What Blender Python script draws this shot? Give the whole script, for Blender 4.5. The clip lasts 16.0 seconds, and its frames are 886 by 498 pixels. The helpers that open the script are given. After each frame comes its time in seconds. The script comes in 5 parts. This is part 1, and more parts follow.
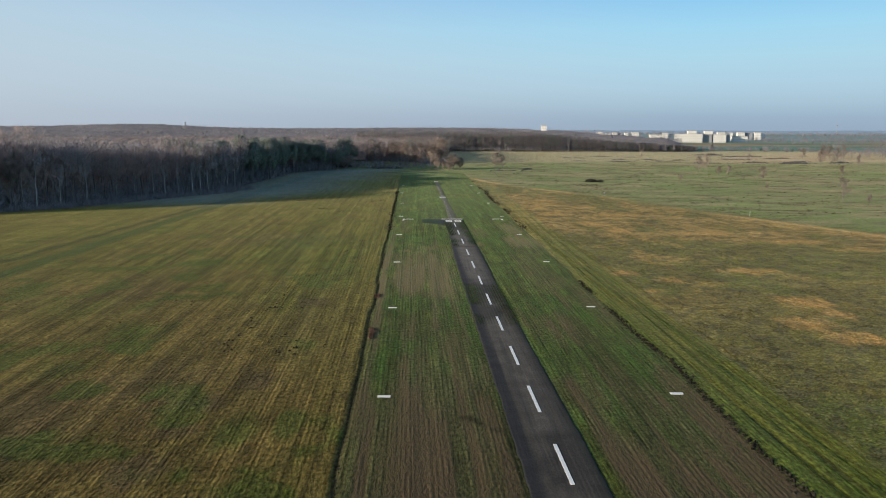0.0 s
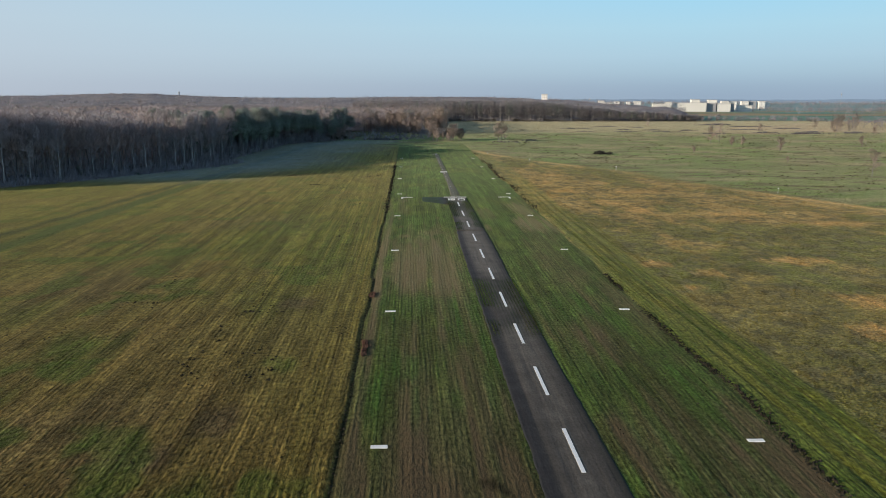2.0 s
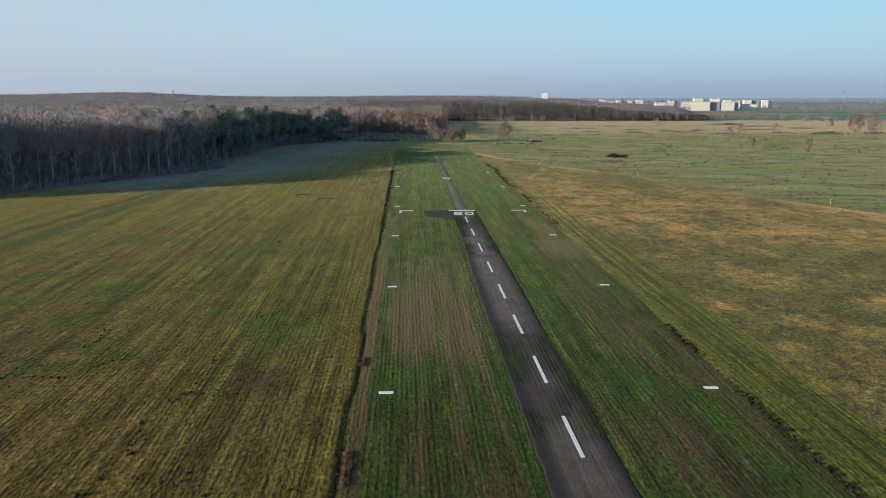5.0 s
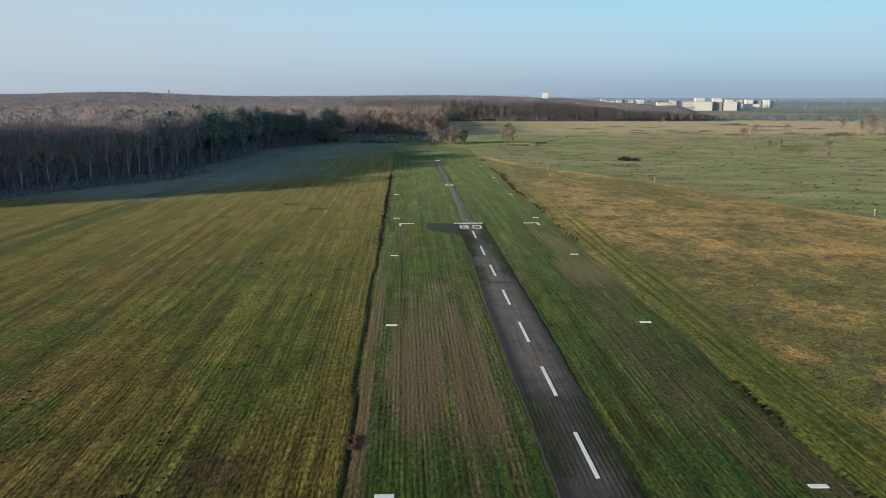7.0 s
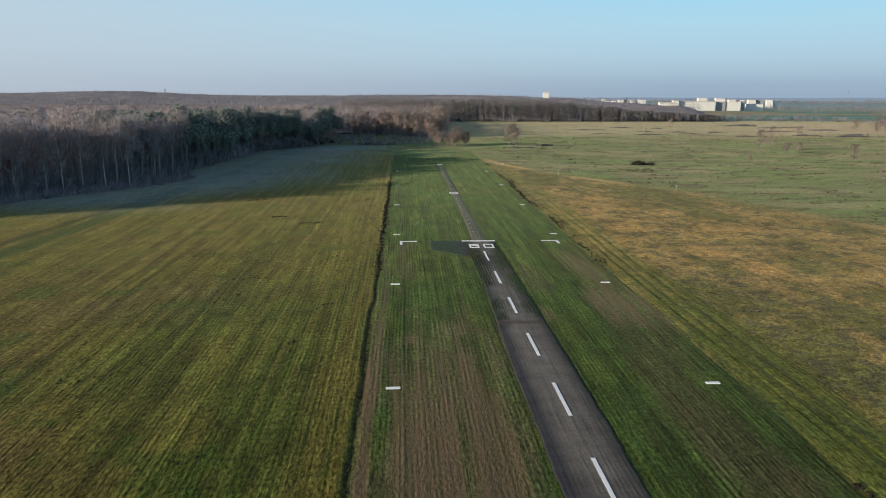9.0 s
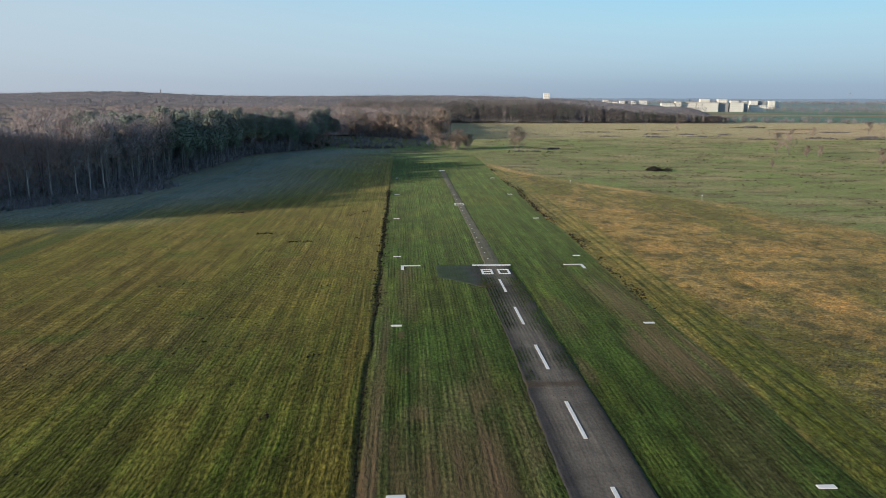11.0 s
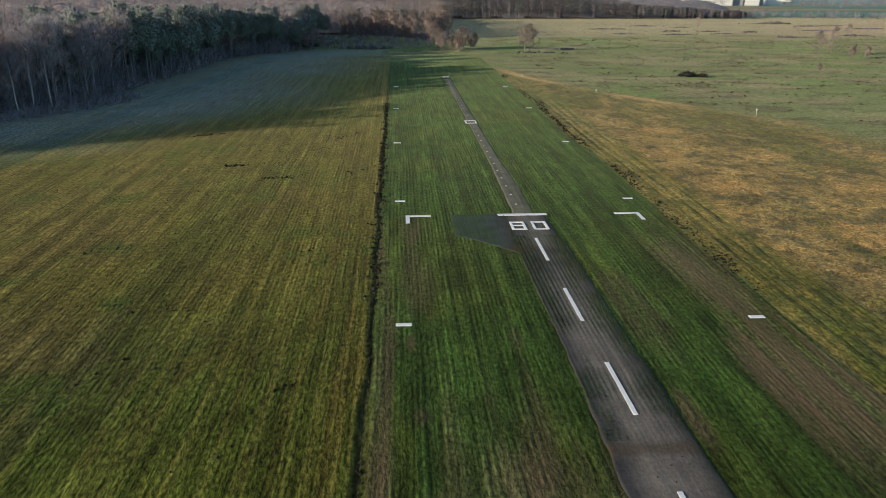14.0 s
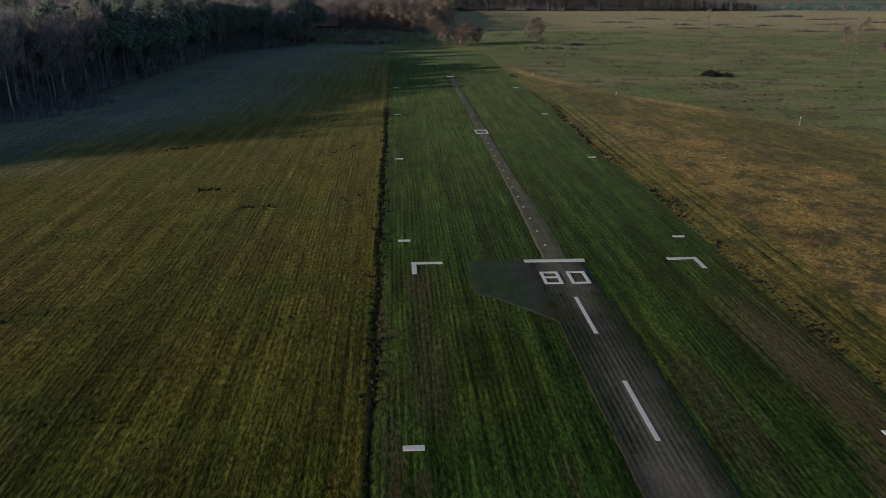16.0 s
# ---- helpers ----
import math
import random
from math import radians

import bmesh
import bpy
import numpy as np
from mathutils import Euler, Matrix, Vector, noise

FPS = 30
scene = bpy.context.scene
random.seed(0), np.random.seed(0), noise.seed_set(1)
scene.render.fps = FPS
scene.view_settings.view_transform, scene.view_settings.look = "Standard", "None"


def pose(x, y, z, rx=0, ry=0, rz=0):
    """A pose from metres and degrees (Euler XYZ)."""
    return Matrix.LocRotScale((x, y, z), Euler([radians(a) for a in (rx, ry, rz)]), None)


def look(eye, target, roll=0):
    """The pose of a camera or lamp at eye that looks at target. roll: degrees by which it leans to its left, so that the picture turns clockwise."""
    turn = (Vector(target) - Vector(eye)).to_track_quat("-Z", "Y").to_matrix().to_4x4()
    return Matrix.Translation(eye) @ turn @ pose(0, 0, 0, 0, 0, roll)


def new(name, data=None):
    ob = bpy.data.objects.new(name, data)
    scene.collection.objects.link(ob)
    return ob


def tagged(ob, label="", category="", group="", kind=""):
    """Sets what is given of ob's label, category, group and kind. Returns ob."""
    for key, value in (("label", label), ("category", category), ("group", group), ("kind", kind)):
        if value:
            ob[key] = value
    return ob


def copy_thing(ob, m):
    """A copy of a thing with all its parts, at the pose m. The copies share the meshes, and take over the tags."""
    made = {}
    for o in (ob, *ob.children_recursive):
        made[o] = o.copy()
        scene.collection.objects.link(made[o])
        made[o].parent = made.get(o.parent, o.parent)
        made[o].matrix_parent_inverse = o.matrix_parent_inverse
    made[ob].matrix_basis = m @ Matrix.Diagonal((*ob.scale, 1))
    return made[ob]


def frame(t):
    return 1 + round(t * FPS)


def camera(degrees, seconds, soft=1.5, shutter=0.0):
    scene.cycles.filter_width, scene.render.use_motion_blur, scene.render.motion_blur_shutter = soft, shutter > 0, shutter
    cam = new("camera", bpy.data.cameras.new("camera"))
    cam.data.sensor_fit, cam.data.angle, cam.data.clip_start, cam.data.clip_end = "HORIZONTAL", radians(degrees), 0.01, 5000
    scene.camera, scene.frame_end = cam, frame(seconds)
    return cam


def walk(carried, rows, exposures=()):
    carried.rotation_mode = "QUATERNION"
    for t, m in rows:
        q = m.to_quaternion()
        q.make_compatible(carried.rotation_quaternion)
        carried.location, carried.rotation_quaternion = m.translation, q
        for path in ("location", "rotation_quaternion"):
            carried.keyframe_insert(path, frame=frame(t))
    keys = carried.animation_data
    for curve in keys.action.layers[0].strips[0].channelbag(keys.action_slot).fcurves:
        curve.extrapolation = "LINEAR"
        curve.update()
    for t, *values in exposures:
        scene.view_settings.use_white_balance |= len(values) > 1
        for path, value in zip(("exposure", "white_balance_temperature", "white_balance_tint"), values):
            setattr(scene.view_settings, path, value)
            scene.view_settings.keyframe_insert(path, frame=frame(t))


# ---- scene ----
# A grass airfield with a narrow paved strip, seen from a drone at 28 m.
cam = camera(63.1, 16.0, soft=0.9)
METRES, EYE, TILT, LEAN, TURN = 147.05, 27.85, 0.0, 0.0, -2.5
ROWS = [
    (0.0, 0.0, 0.0, 0.0, 0.05, -9.71, -0.28),
    (0.5, -0.002, 0.0307, -0.0001, 0.01, -11.71, -0.23),
    (1.0, -0.004, 0.0616, 0.0002, -0.03, -12.06, -0.22),
    (1.5, -0.0058, 0.0921, -0.0002, -0.07, -12.08, -0.2),
    (2.0, -0.0077, 0.1226, -0.0008, -0.11, -12.07, -0.2),
    (2.5, -0.0096, 0.1532, -0.0014, -0.16, -12.07, -0.19),
    (3.0, -0.0114, 0.1839, -0.0022, -0.2, -12.07, -0.18),
    (3.5, -0.0135, 0.2148, -0.0027, -0.25, -12.08, -0.18),
    (4.0, -0.0154, 0.2459, -0.0032, -0.27, -12.12, -0.18),
    (6.5, -0.0261, 0.4003, -0.0032, -0.46, -12.17, -0.19),
    (7.0, -0.0282, 0.43, -0.0032, -0.49, -12.18, -0.19),
    (7.5, -0.0305, 0.462, -0.003, -0.52, -12.19, -0.21),
    (8.0, -0.033, 0.4939, -0.0029, -0.55, -12.19, -0.24),
    (8.5, -0.0354, 0.526, -0.0026, -0.58, -12.2, -0.24),
    (9.0, -0.038, 0.5578, -0.0022, -0.62, -12.22, -0.26),
    (11.5, -0.0497, 0.7166, -0.0012, -0.82, -12.17, -0.3),
    (12.0, -0.0521, 0.7482, -0.0012, -0.87, -12.17, -0.3),
    (12.5, -0.0548, 0.7795, -0.0017, -0.91, -12.34, -0.32),
    (13.0, -0.0572, 0.8104, -0.0023, -0.95, -14.75, -0.29),
    (13.5, -0.0597, 0.8416, -0.0022, -1.0, -17.56, -0.26),
    (14.0, -0.062, 0.8726, -0.0024, -1.04, -20.05, -0.22),
    (14.5, -0.0643, 0.9044, -0.0016, -1.07, -20.78, -0.24),
    (15.0, -0.0667, 0.9356, -0.0014, -1.1, -20.76, -0.25),
    (15.5, -0.0689, 0.9666, -0.0012, -1.12, -20.76, -0.28),
    (16.0, -0.071, 0.9974, -0.0011, -1.14, -20.7, -0.31),
]
EXPO = 0.14
walk(cam, [(t, pose(0, 0, EYE, TILT, LEAN, TURN) @ pose(METRES * x, METRES * y, METRES * z, 90 + pitch, roll, yaw)) for t, x, y, z, yaw, pitch, roll in ROWS],
     exposures=[(0.0, EXPO), (15.3, EXPO), (15.4, EXPO - 0.06), (15.5, EXPO - 0.23), (15.6, EXPO - 0.39), (15.7, EXPO - 0.57), (15.8, EXPO - 0.75), (15.9, EXPO - 0.95), (16.0, EXPO - 1.17)])

# ---- light ----
SUN_AWAY = Vector((0.927, 0.375, -0.192)).normalized()      # the way the sunlight travels
sun = new("sun", bpy.data.lights.new("sun", "SUN"))
sun.data.energy, sun.data.angle, sun.data.color = 5.0, radians(0.6), (1.0, 0.86, 0.66)
sun.matrix_basis = look((-900, -350, 220), Vector((-900, -350, 220)) + SUN_AWAY)

world = bpy.data.worlds.new("sky")
scene.world = world
world.use_nodes = True
wn, wl = world.node_tree.nodes, world.node_tree.links
wn.clear()
sky = wn.new("ShaderNodeTexSky")
sky.sky_type, sky.sun_disc = "NISHITA", False
sky.sun_elevation, sky.sun_rotation = radians(10.9), math.atan2(-SUN_AWAY.x, -SUN_AWAY.y)
sky.air_density, sky.dust_density, sky.ozone_density = 1.0, 1.2, 1.5
wgen = wn.new("ShaderNodeTexCoord")
wsep = wn.new("ShaderNodeSeparateXYZ")
wramp = wn.new("ShaderNodeValToRGB")        # hazy winter air low over the horizon
wr = wramp.color_ramp
wr.elements[0].position, wr.elements[0].color = 0.0, (0.31, 0.41, 0.53, 1)
wr.elements[1].position, wr.elements[1].color = 1.0, (0.10, 0.33, 0.70, 1)
for p, c in ((0.012, (0.33, 0.445, 0.565, 1)), (0.03, (0.385, 0.54, 0.655, 1)), (0.05, (0.42, 0.61, 0.735, 1)), (0.085, (0.42, 0.67, 0.81, 1)), (0.125, (0.36, 0.67, 0.87, 1)),
             (0.17, (0.25, 0.56, 0.86, 1)), (0.3, (0.17, 0.45, 0.80, 1))):
    e = wr.elements.new(p)
    e.color = c
wfac = wn.new("ShaderNodeMapRange")
wfac.interpolation_type = "SMOOTHSTEP"
wfac.inputs["From Min"].default_value, wfac.inputs["From Max"].default_value = 0.16, 0.5
wsky = wn.new("ShaderNodeVectorMath")
wsky.operation = "SCALE"
wsky.inputs["Scale"].default_value = 0.15
wmix = wn.new("ShaderNodeMix")
wmix.data_type = "RGBA"
wbg = wn.new("ShaderNodeBackground")
wbg.inputs["Strength"].default_value = 0.92
wout = wn.new("ShaderNodeOutputWorld")
wl.new(wgen.outputs["Generated"], wsep.inputs[0])
wl.new(wsep.outputs["Z"], wramp.inputs[0])
wl.new(wsep.outputs["Z"], wfac.inputs["Value"])
wl.new(sky.outputs[0], wsky.inputs[0])
wl.new(wfac.outputs[0], wmix.inputs["Factor"])
wside = wn.new("ShaderNodeMapRange")        # the air is whiter on the sun's side
wside.inputs["From Min"].default_value, wside.inputs["From Max"].default_value = 0.35, -0.75
wside.inputs["To Max"].default_value = 0.8
wpale = wn.new("ShaderNodeMix")
wpale.data_type = "RGBA"
wpale.inputs["B"].default_value = (0.54, 0.585, 0.655, 1)
wl.new(wsep.outputs["X"], wside.inputs["Value"])
wl.new(wside.outputs[0], wpale.inputs["Factor"])
wl.new(wramp.outputs[0], wpale.inputs["A"])
wl.new(wpale.outputs["Result"], wmix.inputs["A"])
wl.new(wsky.outputs[0], wmix.inputs["B"])
wl.new(wmix.outputs["Result"], wbg.inputs["Color"])
wl.new(wbg.outputs[0], wout.inputs[0])


# ---- materials ----
def material(name, colour, rough=0.9, scale=3.0, amount=0.35, stretch=(1, 1, 1), bump=0.0, bump_scale=8.0, island=0.0, per_object=0.0, attribute="", big=0.0, big_scale=0.1, spec=0.2, sheen=0.0, tint=(0.85, 0.80, 0.42), rows=(), velvet=0.6, grit=(), calm=False):
    """A rough surface: colour (or a colour attribute) varied at two scales, by piece or by object, with a fine relief."""
    m = bpy.data.materials.new(name)
    m.use_nodes = True
    n, l = m.node_tree.nodes, m.node_tree.links
    p = n["Principled BSDF"]
    p.inputs["Roughness"].default_value = rough
    p.inputs["Specular IOR Level"].default_value = spec
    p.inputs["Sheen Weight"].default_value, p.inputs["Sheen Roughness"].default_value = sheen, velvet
    p.inputs["Sheen Tint"].default_value = (*tint, 1)
    geo = n.new("ShaderNodeNewGeometry")
    mapping = n.new("ShaderNodeMapping")
    mapping.inputs["Scale"].default_value = stretch
    l.new(geo.outputs["Position"], mapping.inputs["Vector"])
    value = None

    def add(socket, amt):
        nonlocal value
        r = n.new("ShaderNodeMapRange")
        r.inputs["To Min"].default_value, r.inputs["To Max"].default_value = 1 - amt, 1 + amt
        l.new(socket, r.inputs["Value"])
        if value is None:
            value = r.outputs[0]
        else:
            mm = n.new("ShaderNodeMath")
            mm.operation = "MULTIPLY"
            l.new(value, mm.inputs[0])
            l.new(r.outputs[0], mm.inputs[1])
            value = mm.outputs[0]

    def noise_tex(s, vector, detail=4.0, low=0.3, high=0.7, crisp=0.5):
        t = n.new("ShaderNodeTexNoise")
        t.inputs["Scale"].default_value, t.inputs["Detail"].default_value, t.inputs["Roughness"].default_value = s, detail, crisp
        l.new(vector, t.inputs["Vector"])
        r = n.new("ShaderNodeMapRange")
        r.inputs["From Min"].default_value, r.inputs["From Max"].default_value = low, high
        l.new(t.outputs["Fac"], r.inputs["Value"])
        return r.outputs[0]

    if amount:
        add(noise_tex(scale, mapping.outputs[0]), amount)
    if big:
        add(noise_tex(big_scale, geo.outputs["Position"], 3.0), big)
    if island:
        add(geo.outputs["Random Per Island"], island)
    crumbs = None
    if grit:                                  # clods and clumps: scale, strength, height, squeeze along y
        drawn = n.new("ShaderNodeMapping")
        drawn.inputs["Scale"].default_value = (1, grit[3], 1)
        l.new(geo.outputs["Position"], drawn.inputs["Vector"])
        crumbs = noise_tex(grit[0], drawn.outputs[0], 3.5, 0.36, 0.64, 0.68)
        add(crumbs, grit[1])
    furrow = None
    if rows:                                  # sown rows along y: period, strength, height, breaks
        sep = n.new("ShaderNodeSeparateXYZ")
        l.new(geo.outputs["Position"], sep.inputs[0])
        lean = n.new("ShaderNodeMapping")
        lean.inputs["Scale"].default_value = (0.12, 0.012, 0.12)
        l.new(geo.outputs["Position"], lean.inputs["Vector"])
        wob = n.new("ShaderNodeMath")
        wob.operation = "MULTIPLY_ADD"
        wob.inputs[1].default_value = rows[0] * 4.0
        l.new(noise_tex(1.0, lean.outputs[0], 2.0, 0.0, 1.0), wob.inputs[0])
        l.new(sep.outputs["X"], wob.inputs[2])
        turns = n.new("ShaderNodeMath")
        turns.operation = "MULTIPLY"
        turns.inputs[1].default_value = 2 * math.pi / rows[0]
        l.new(wob.outputs[0], turns.inputs[0])
        sine = n.new("ShaderNodeMath")
        sine.operation = "SINE"
        l.new(turns.outputs[0], sine.inputs[0])
        drawn_out = n.new("ShaderNodeMapping")
        drawn_out.inputs["Scale"].default_value = (1.1 / rows[0], 0.035 / rows[0], 0.0)
        l.new(geo.outputs["Position"], drawn_out.inputs["Vector"])
        ragged = n.new("ShaderNodeMath")
        ragged.operation = "MULTIPLY_ADD"
        ragged.inputs[1].default_value = 2.6
        l.new(noise_tex(1.0, drawn_out.outputs[0], 2.0, 0.25, 0.75), ragged.inputs[0])
        half = n.new("ShaderNodeMath")
        half.operation = "MULTIPLY_ADD"
        half.inputs[1].default_value, half.inputs[2].default_value = 0.45, -1.3
        l.new(sine.outputs[0], half.inputs[0])
        l.new(half.outputs[0], ragged.inputs[2])
        broken = n.new("ShaderNodeMath")
        broken.operation = "MULTIPLY"
        l.new(ragged.outputs[0], broken.inputs[0])
        l.new(noise_tex(rows[3], geo.outputs["Position"], 3.0, 0.32, 0.62), broken.inputs[1])
        furrow = n.new("ShaderNodeMapRange")
        furrow.inputs["From Min"].default_value, furrow.inputs["From Max"].default_value = -1, 1
        l.new(broken.outputs[0], furrow.inputs["Value"])
        add(furrow.outputs[0], rows[1])
    if per_object:
        info = n.new("ShaderNodeObjectInfo")
        add(info.outputs["Random"], per_object)
    mul = n.new("ShaderNodeVectorMath")
    mul.operation = "SCALE"
    if attribute:
        a = n.new("ShaderNodeAttribute")
        a.attribute_name = attribute
        l.new(a.outputs["Color"], mul.inputs[0])
    else:
        mul.inputs[0].default_value = colour[:3]
    if calm:                                  # bare soil is smoother than the grass
        parts = n.new("ShaderNodeSeparateColor")
        l.new(a.outputs["Color"], parts.inputs[0])
        ratio = n.new("ShaderNodeMath")
        ratio.operation = "DIVIDE"
        l.new(parts.outputs[0], ratio.inputs[0])
        l.new(parts.outputs[1], ratio.inputs[1])
        soil = n.new("ShaderNodeMapRange")
        soil.inputs["From Min"].default_value, soil.inputs["From Max"].default_value, soil.inputs["To Max"].default_value = 1.05, 1.4, 0.65
        l.new(ratio.outputs[0], soil.inputs["Value"])
        even = n.new("ShaderNodeMix")
        even.inputs[3].default_value = 1.0
        l.new(soil.outputs[0], even.inputs[0])
        l.new(value, even.inputs[2])
        value = even.outputs[0]
    if value is not None:
        l.new(value, mul.inputs["Scale"])
    else:
        mul.inputs["Scale"].default_value = 1
    l.new(mul.outputs[0], p.inputs["Base Color"])
    if bump:
        b = n.new("ShaderNodeBump")
        b.inputs["Distance"].default_value = bump
        b.inputs["Strength"].default_value = 1.0
        l.new(noise_tex(bump_scale, mapping.outputs[0], 3.0, 0.2, 0.8), b.inputs["Height"])
        if furrow:
            fb = n.new("ShaderNodeBump")
            fb.inputs["Distance"].default_value, fb.inputs["Strength"].default_value = rows[2], 1.0
            l.new(furrow.outputs[0], fb.inputs["Height"])
            l.new(fb.outputs[0], b.inputs["Normal"])
        top = b
        if crumbs:
            top = n.new("ShaderNodeBump")
            top.inputs["Distance"].default_value, top.inputs["Strength"].default_value = grit[2], 1.0
            l.new(crumbs, top.inputs["Height"])
            l.new(b.outputs[0], top.inputs["Normal"])
        l.new(top.outputs[0], p.inputs["Normal"])
    return m


M_WEST = material("ploughed_grass", None, 0.95, 4.6, 0.2, (1, 0.35, 1), 0.05, 4.2, attribute="turf", big=0.25, big_scale=1.3, spec=0.04, sheen=0.17, rows=(0.46, 0.52, 0.05, 0.5), velvet=0.33, grit=(2.5, 0.5, 0.05, 0.6))
M_SOWN = material("sown_grass_and_soil", None, 0.95, 5.5, 0.18, (1, 0.35, 1), 0.03, 4.6, attribute="turf", big=0.15, big_scale=1.3, spec=0.04, sheen=0.15, rows=(0.45, 0.66, 0.045, 0.5), tint=(0.66, 0.77, 0.42), velvet=0.33, grit=(2.6, 0.48, 0.04, 0.65), calm=True)
M_EAST = material("rough_meadow", None, 0.95, 3.6, 0.3, (1, 1, 1), 0.12, 3.0, attribute="turf", big=0.4, big_scale=0.8, spec=0.04, sheen=0.18, tint=(0.80, 0.76, 0.50), velvet=0.35, grit=(1.8, 0.48, 0.07, 1.0))
M_FAR = material("far_farmland", None, 0.95, 0.05, 0.12, (1, 1, 1), attribute="turf", big=0.12, big_scale=0.01, spec=0.04)
M_STRIP = material("dark_rolled_gravel", None, 0.9, 5.0, 0.2, (1, 0.6, 1), 0.012, 6.0, attribute="turf", big=0.18, big_scale=0.5, spec=0.2, rows=(0.42, 0.10, 0.012, 0.15))
M_WHITE = material("weathered_white_paint", (0.93, 0.92, 0.90), 0.6, 3.0, 0.05, bump=0.003, bump_scale=20, big=0.05, big_scale=1.0)
M_TUFT = material("field_grass", None, 0.9, 0.5, 0.15, attribute="turf", island=0.3, spec=0.1, sheen=0.03)
M_CLOD = material("dark_damp_earth", (0.034, 0.030, 0.022), 0.98, 3.0, 0.4, island=0.5, spec=0.0)
M_HEAP = material("reddish_brush", (0.15, 0.085, 0.062), 0.95, 3.0, 0.3, island=0.4)
M_BARK = material("birch_bark", (0.17, 0.16, 0.157), 0.9, 1.3, 0.5, (3, 3, 1), 0.01, 6.0, per_object=0.6)
M_BARK_DARK = material("dark_bark", (0.25, 0.225, 0.22), 0.95, 1.5, 0.4, (3, 3, 1), 0.01, 6.0, per_object=0.35)
M_TWIG = material("bare_twigs", (0.44, 0.37, 0.36), 0.95, 0.3, 0.22, island=0.35, per_object=0.3, spec=0.05, sheen=0.5, tint=(0.74, 0.74, 0.84))
M_TWIG_RED = material("reddish_twigs", (0.44, 0.33, 0.29), 0.95, 0.3, 0.22, island=0.35, per_object=0.3, spec=0.05, sheen=0.5, tint=(0.74, 0.74, 0.84))
M_CROWN = material("winter_crowns", None, 0.95, 0.05, 0.12, attribute="turf", island=0.12, spec=0.02, sheen=0.3, tint=(0.74, 0.74, 0.84))
M_CANOPY = material("interlaced_twigs", None, 0.95, 1.1, 0.4, bump=0.5, bump_scale=0.9, attribute="turf", big=0.2, big_scale=0.25, spec=0.02, sheen=0.12, tint=(0.74, 0.74, 0.84))
M_TWIG_TREE = material("brown_twigs", (0.37, 0.295, 0.27), 0.95, 0.3, 0.2, island=0.3, per_object=0.2, spec=0.05, sheen=0.08)
M_BARK_WHITE = material("white_birch_bark", (0.50, 0.48, 0.46), 0.85, 1.3, 0.3, (3, 3, 1), 0.01, 6.0, per_object=0.2)
M_BRUSH = material("dark_undergrowth", (0.12, 0.105, 0.105), 0.95, 0.3, 0.3, island=0.35, spec=0.05, sheen=0.6, tint=(0.74, 0.74, 0.84))
M_NEEDLE = material("pine_needles", (0.19, 0.24, 0.175), 0.9, 0.4, 0.3, island=0.14, per_object=0.3, spec=0.02, sheen=0.3, tint=(0.74, 0.74, 0.84))
M_SCRUB = material("dark_bramble", (0.055, 0.05, 0.04), 0.95, 0.6, 0.4, island=0.5, sheen=0.2)
M_BRAMBLE = material("black_bramble", (0.042, 0.040, 0.034), 0.95, 0.6, 0.4, island=0.5)
M_WALL = material("pale_render", (0.72, 0.70, 0.67), 0.85, 0.3, 0.08, per_object=0.08)
M_WALL_GREY = material("grey_render", (0.30, 0.30, 0.32), 0.85, 0.3, 0.08, per_object=0.1)
M_ROOF = material("roof_felt", (0.42, 0.41, 0.41), 0.9, 0.4, 0.15)
M_PANE = material("window_glass", (0.34, 0.36, 0.39), 0.15, 1.0, 0.0, spec=0.5)
M_POST = material("white_post", (0.7, 0.7, 0.68), 0.6, 2.0, 0.1)


# ---- building tools ----
def mesh_from(name, verts, faces, mats, colours=None, smooth=False, outward=None):
    me = bpy.data.meshes.new(name)
    me.from_pydata(verts if isinstance(verts, list) else np.asarray(verts).tolist(), [], faces if isinstance(faces, list) else np.asarray(faces).tolist())
    for m in (mats if isinstance(mats, (list, tuple)) else [mats]):
        me.materials.append(m)
    if colours is not None:
        a = me.color_attributes.new("turf", "FLOAT_COLOR", "POINT")
        c = np.ones((len(verts), 4), dtype=np.float32)
        c[:, :3] = colours
        a.data.foreach_set("color", c.ravel())
    if smooth or outward is not None:
        me.polygons.foreach_set("use_smooth", [True] * len(me.polygons))
    if outward is not None:                   # sprays of a crown are shaded as the rounded mass that they form
        me.normals_split_custom_set_from_vertices(outward)
    return me


def faced(tri, out):
    """Triangles (n, 3, 3) turned so that they face the way out (n, 3)."""
    away = (np.cross(tri[:, 1] - tri[:, 0], tri[:, 2] - tri[:, 0]) * out).sum(1) < 0
    tri[away] = tri[away][:, [1, 0, 2]]
    return tri.reshape(-1, 3), np.repeat(out / np.linalg.norm(out, axis=1)[:, None], 3, 0)


def piece(name, me, parent=None, m=None, label=""):
    """Links a mesh as one object, under a thing or a part."""
    ob = new(name, me)
    if parent is not None:
        ob.parent = parent
    if m is not None:
        ob.matrix_basis = m
    if label:
        tagged(ob, label)
    return ob


def part(name, bm, mat, parent, label=""):
    me = bpy.data.meshes.new(name)
    bm.to_mesh(me)
    bm.free()
    me.materials.append(mat)
    return piece(name, me, parent, None, label)


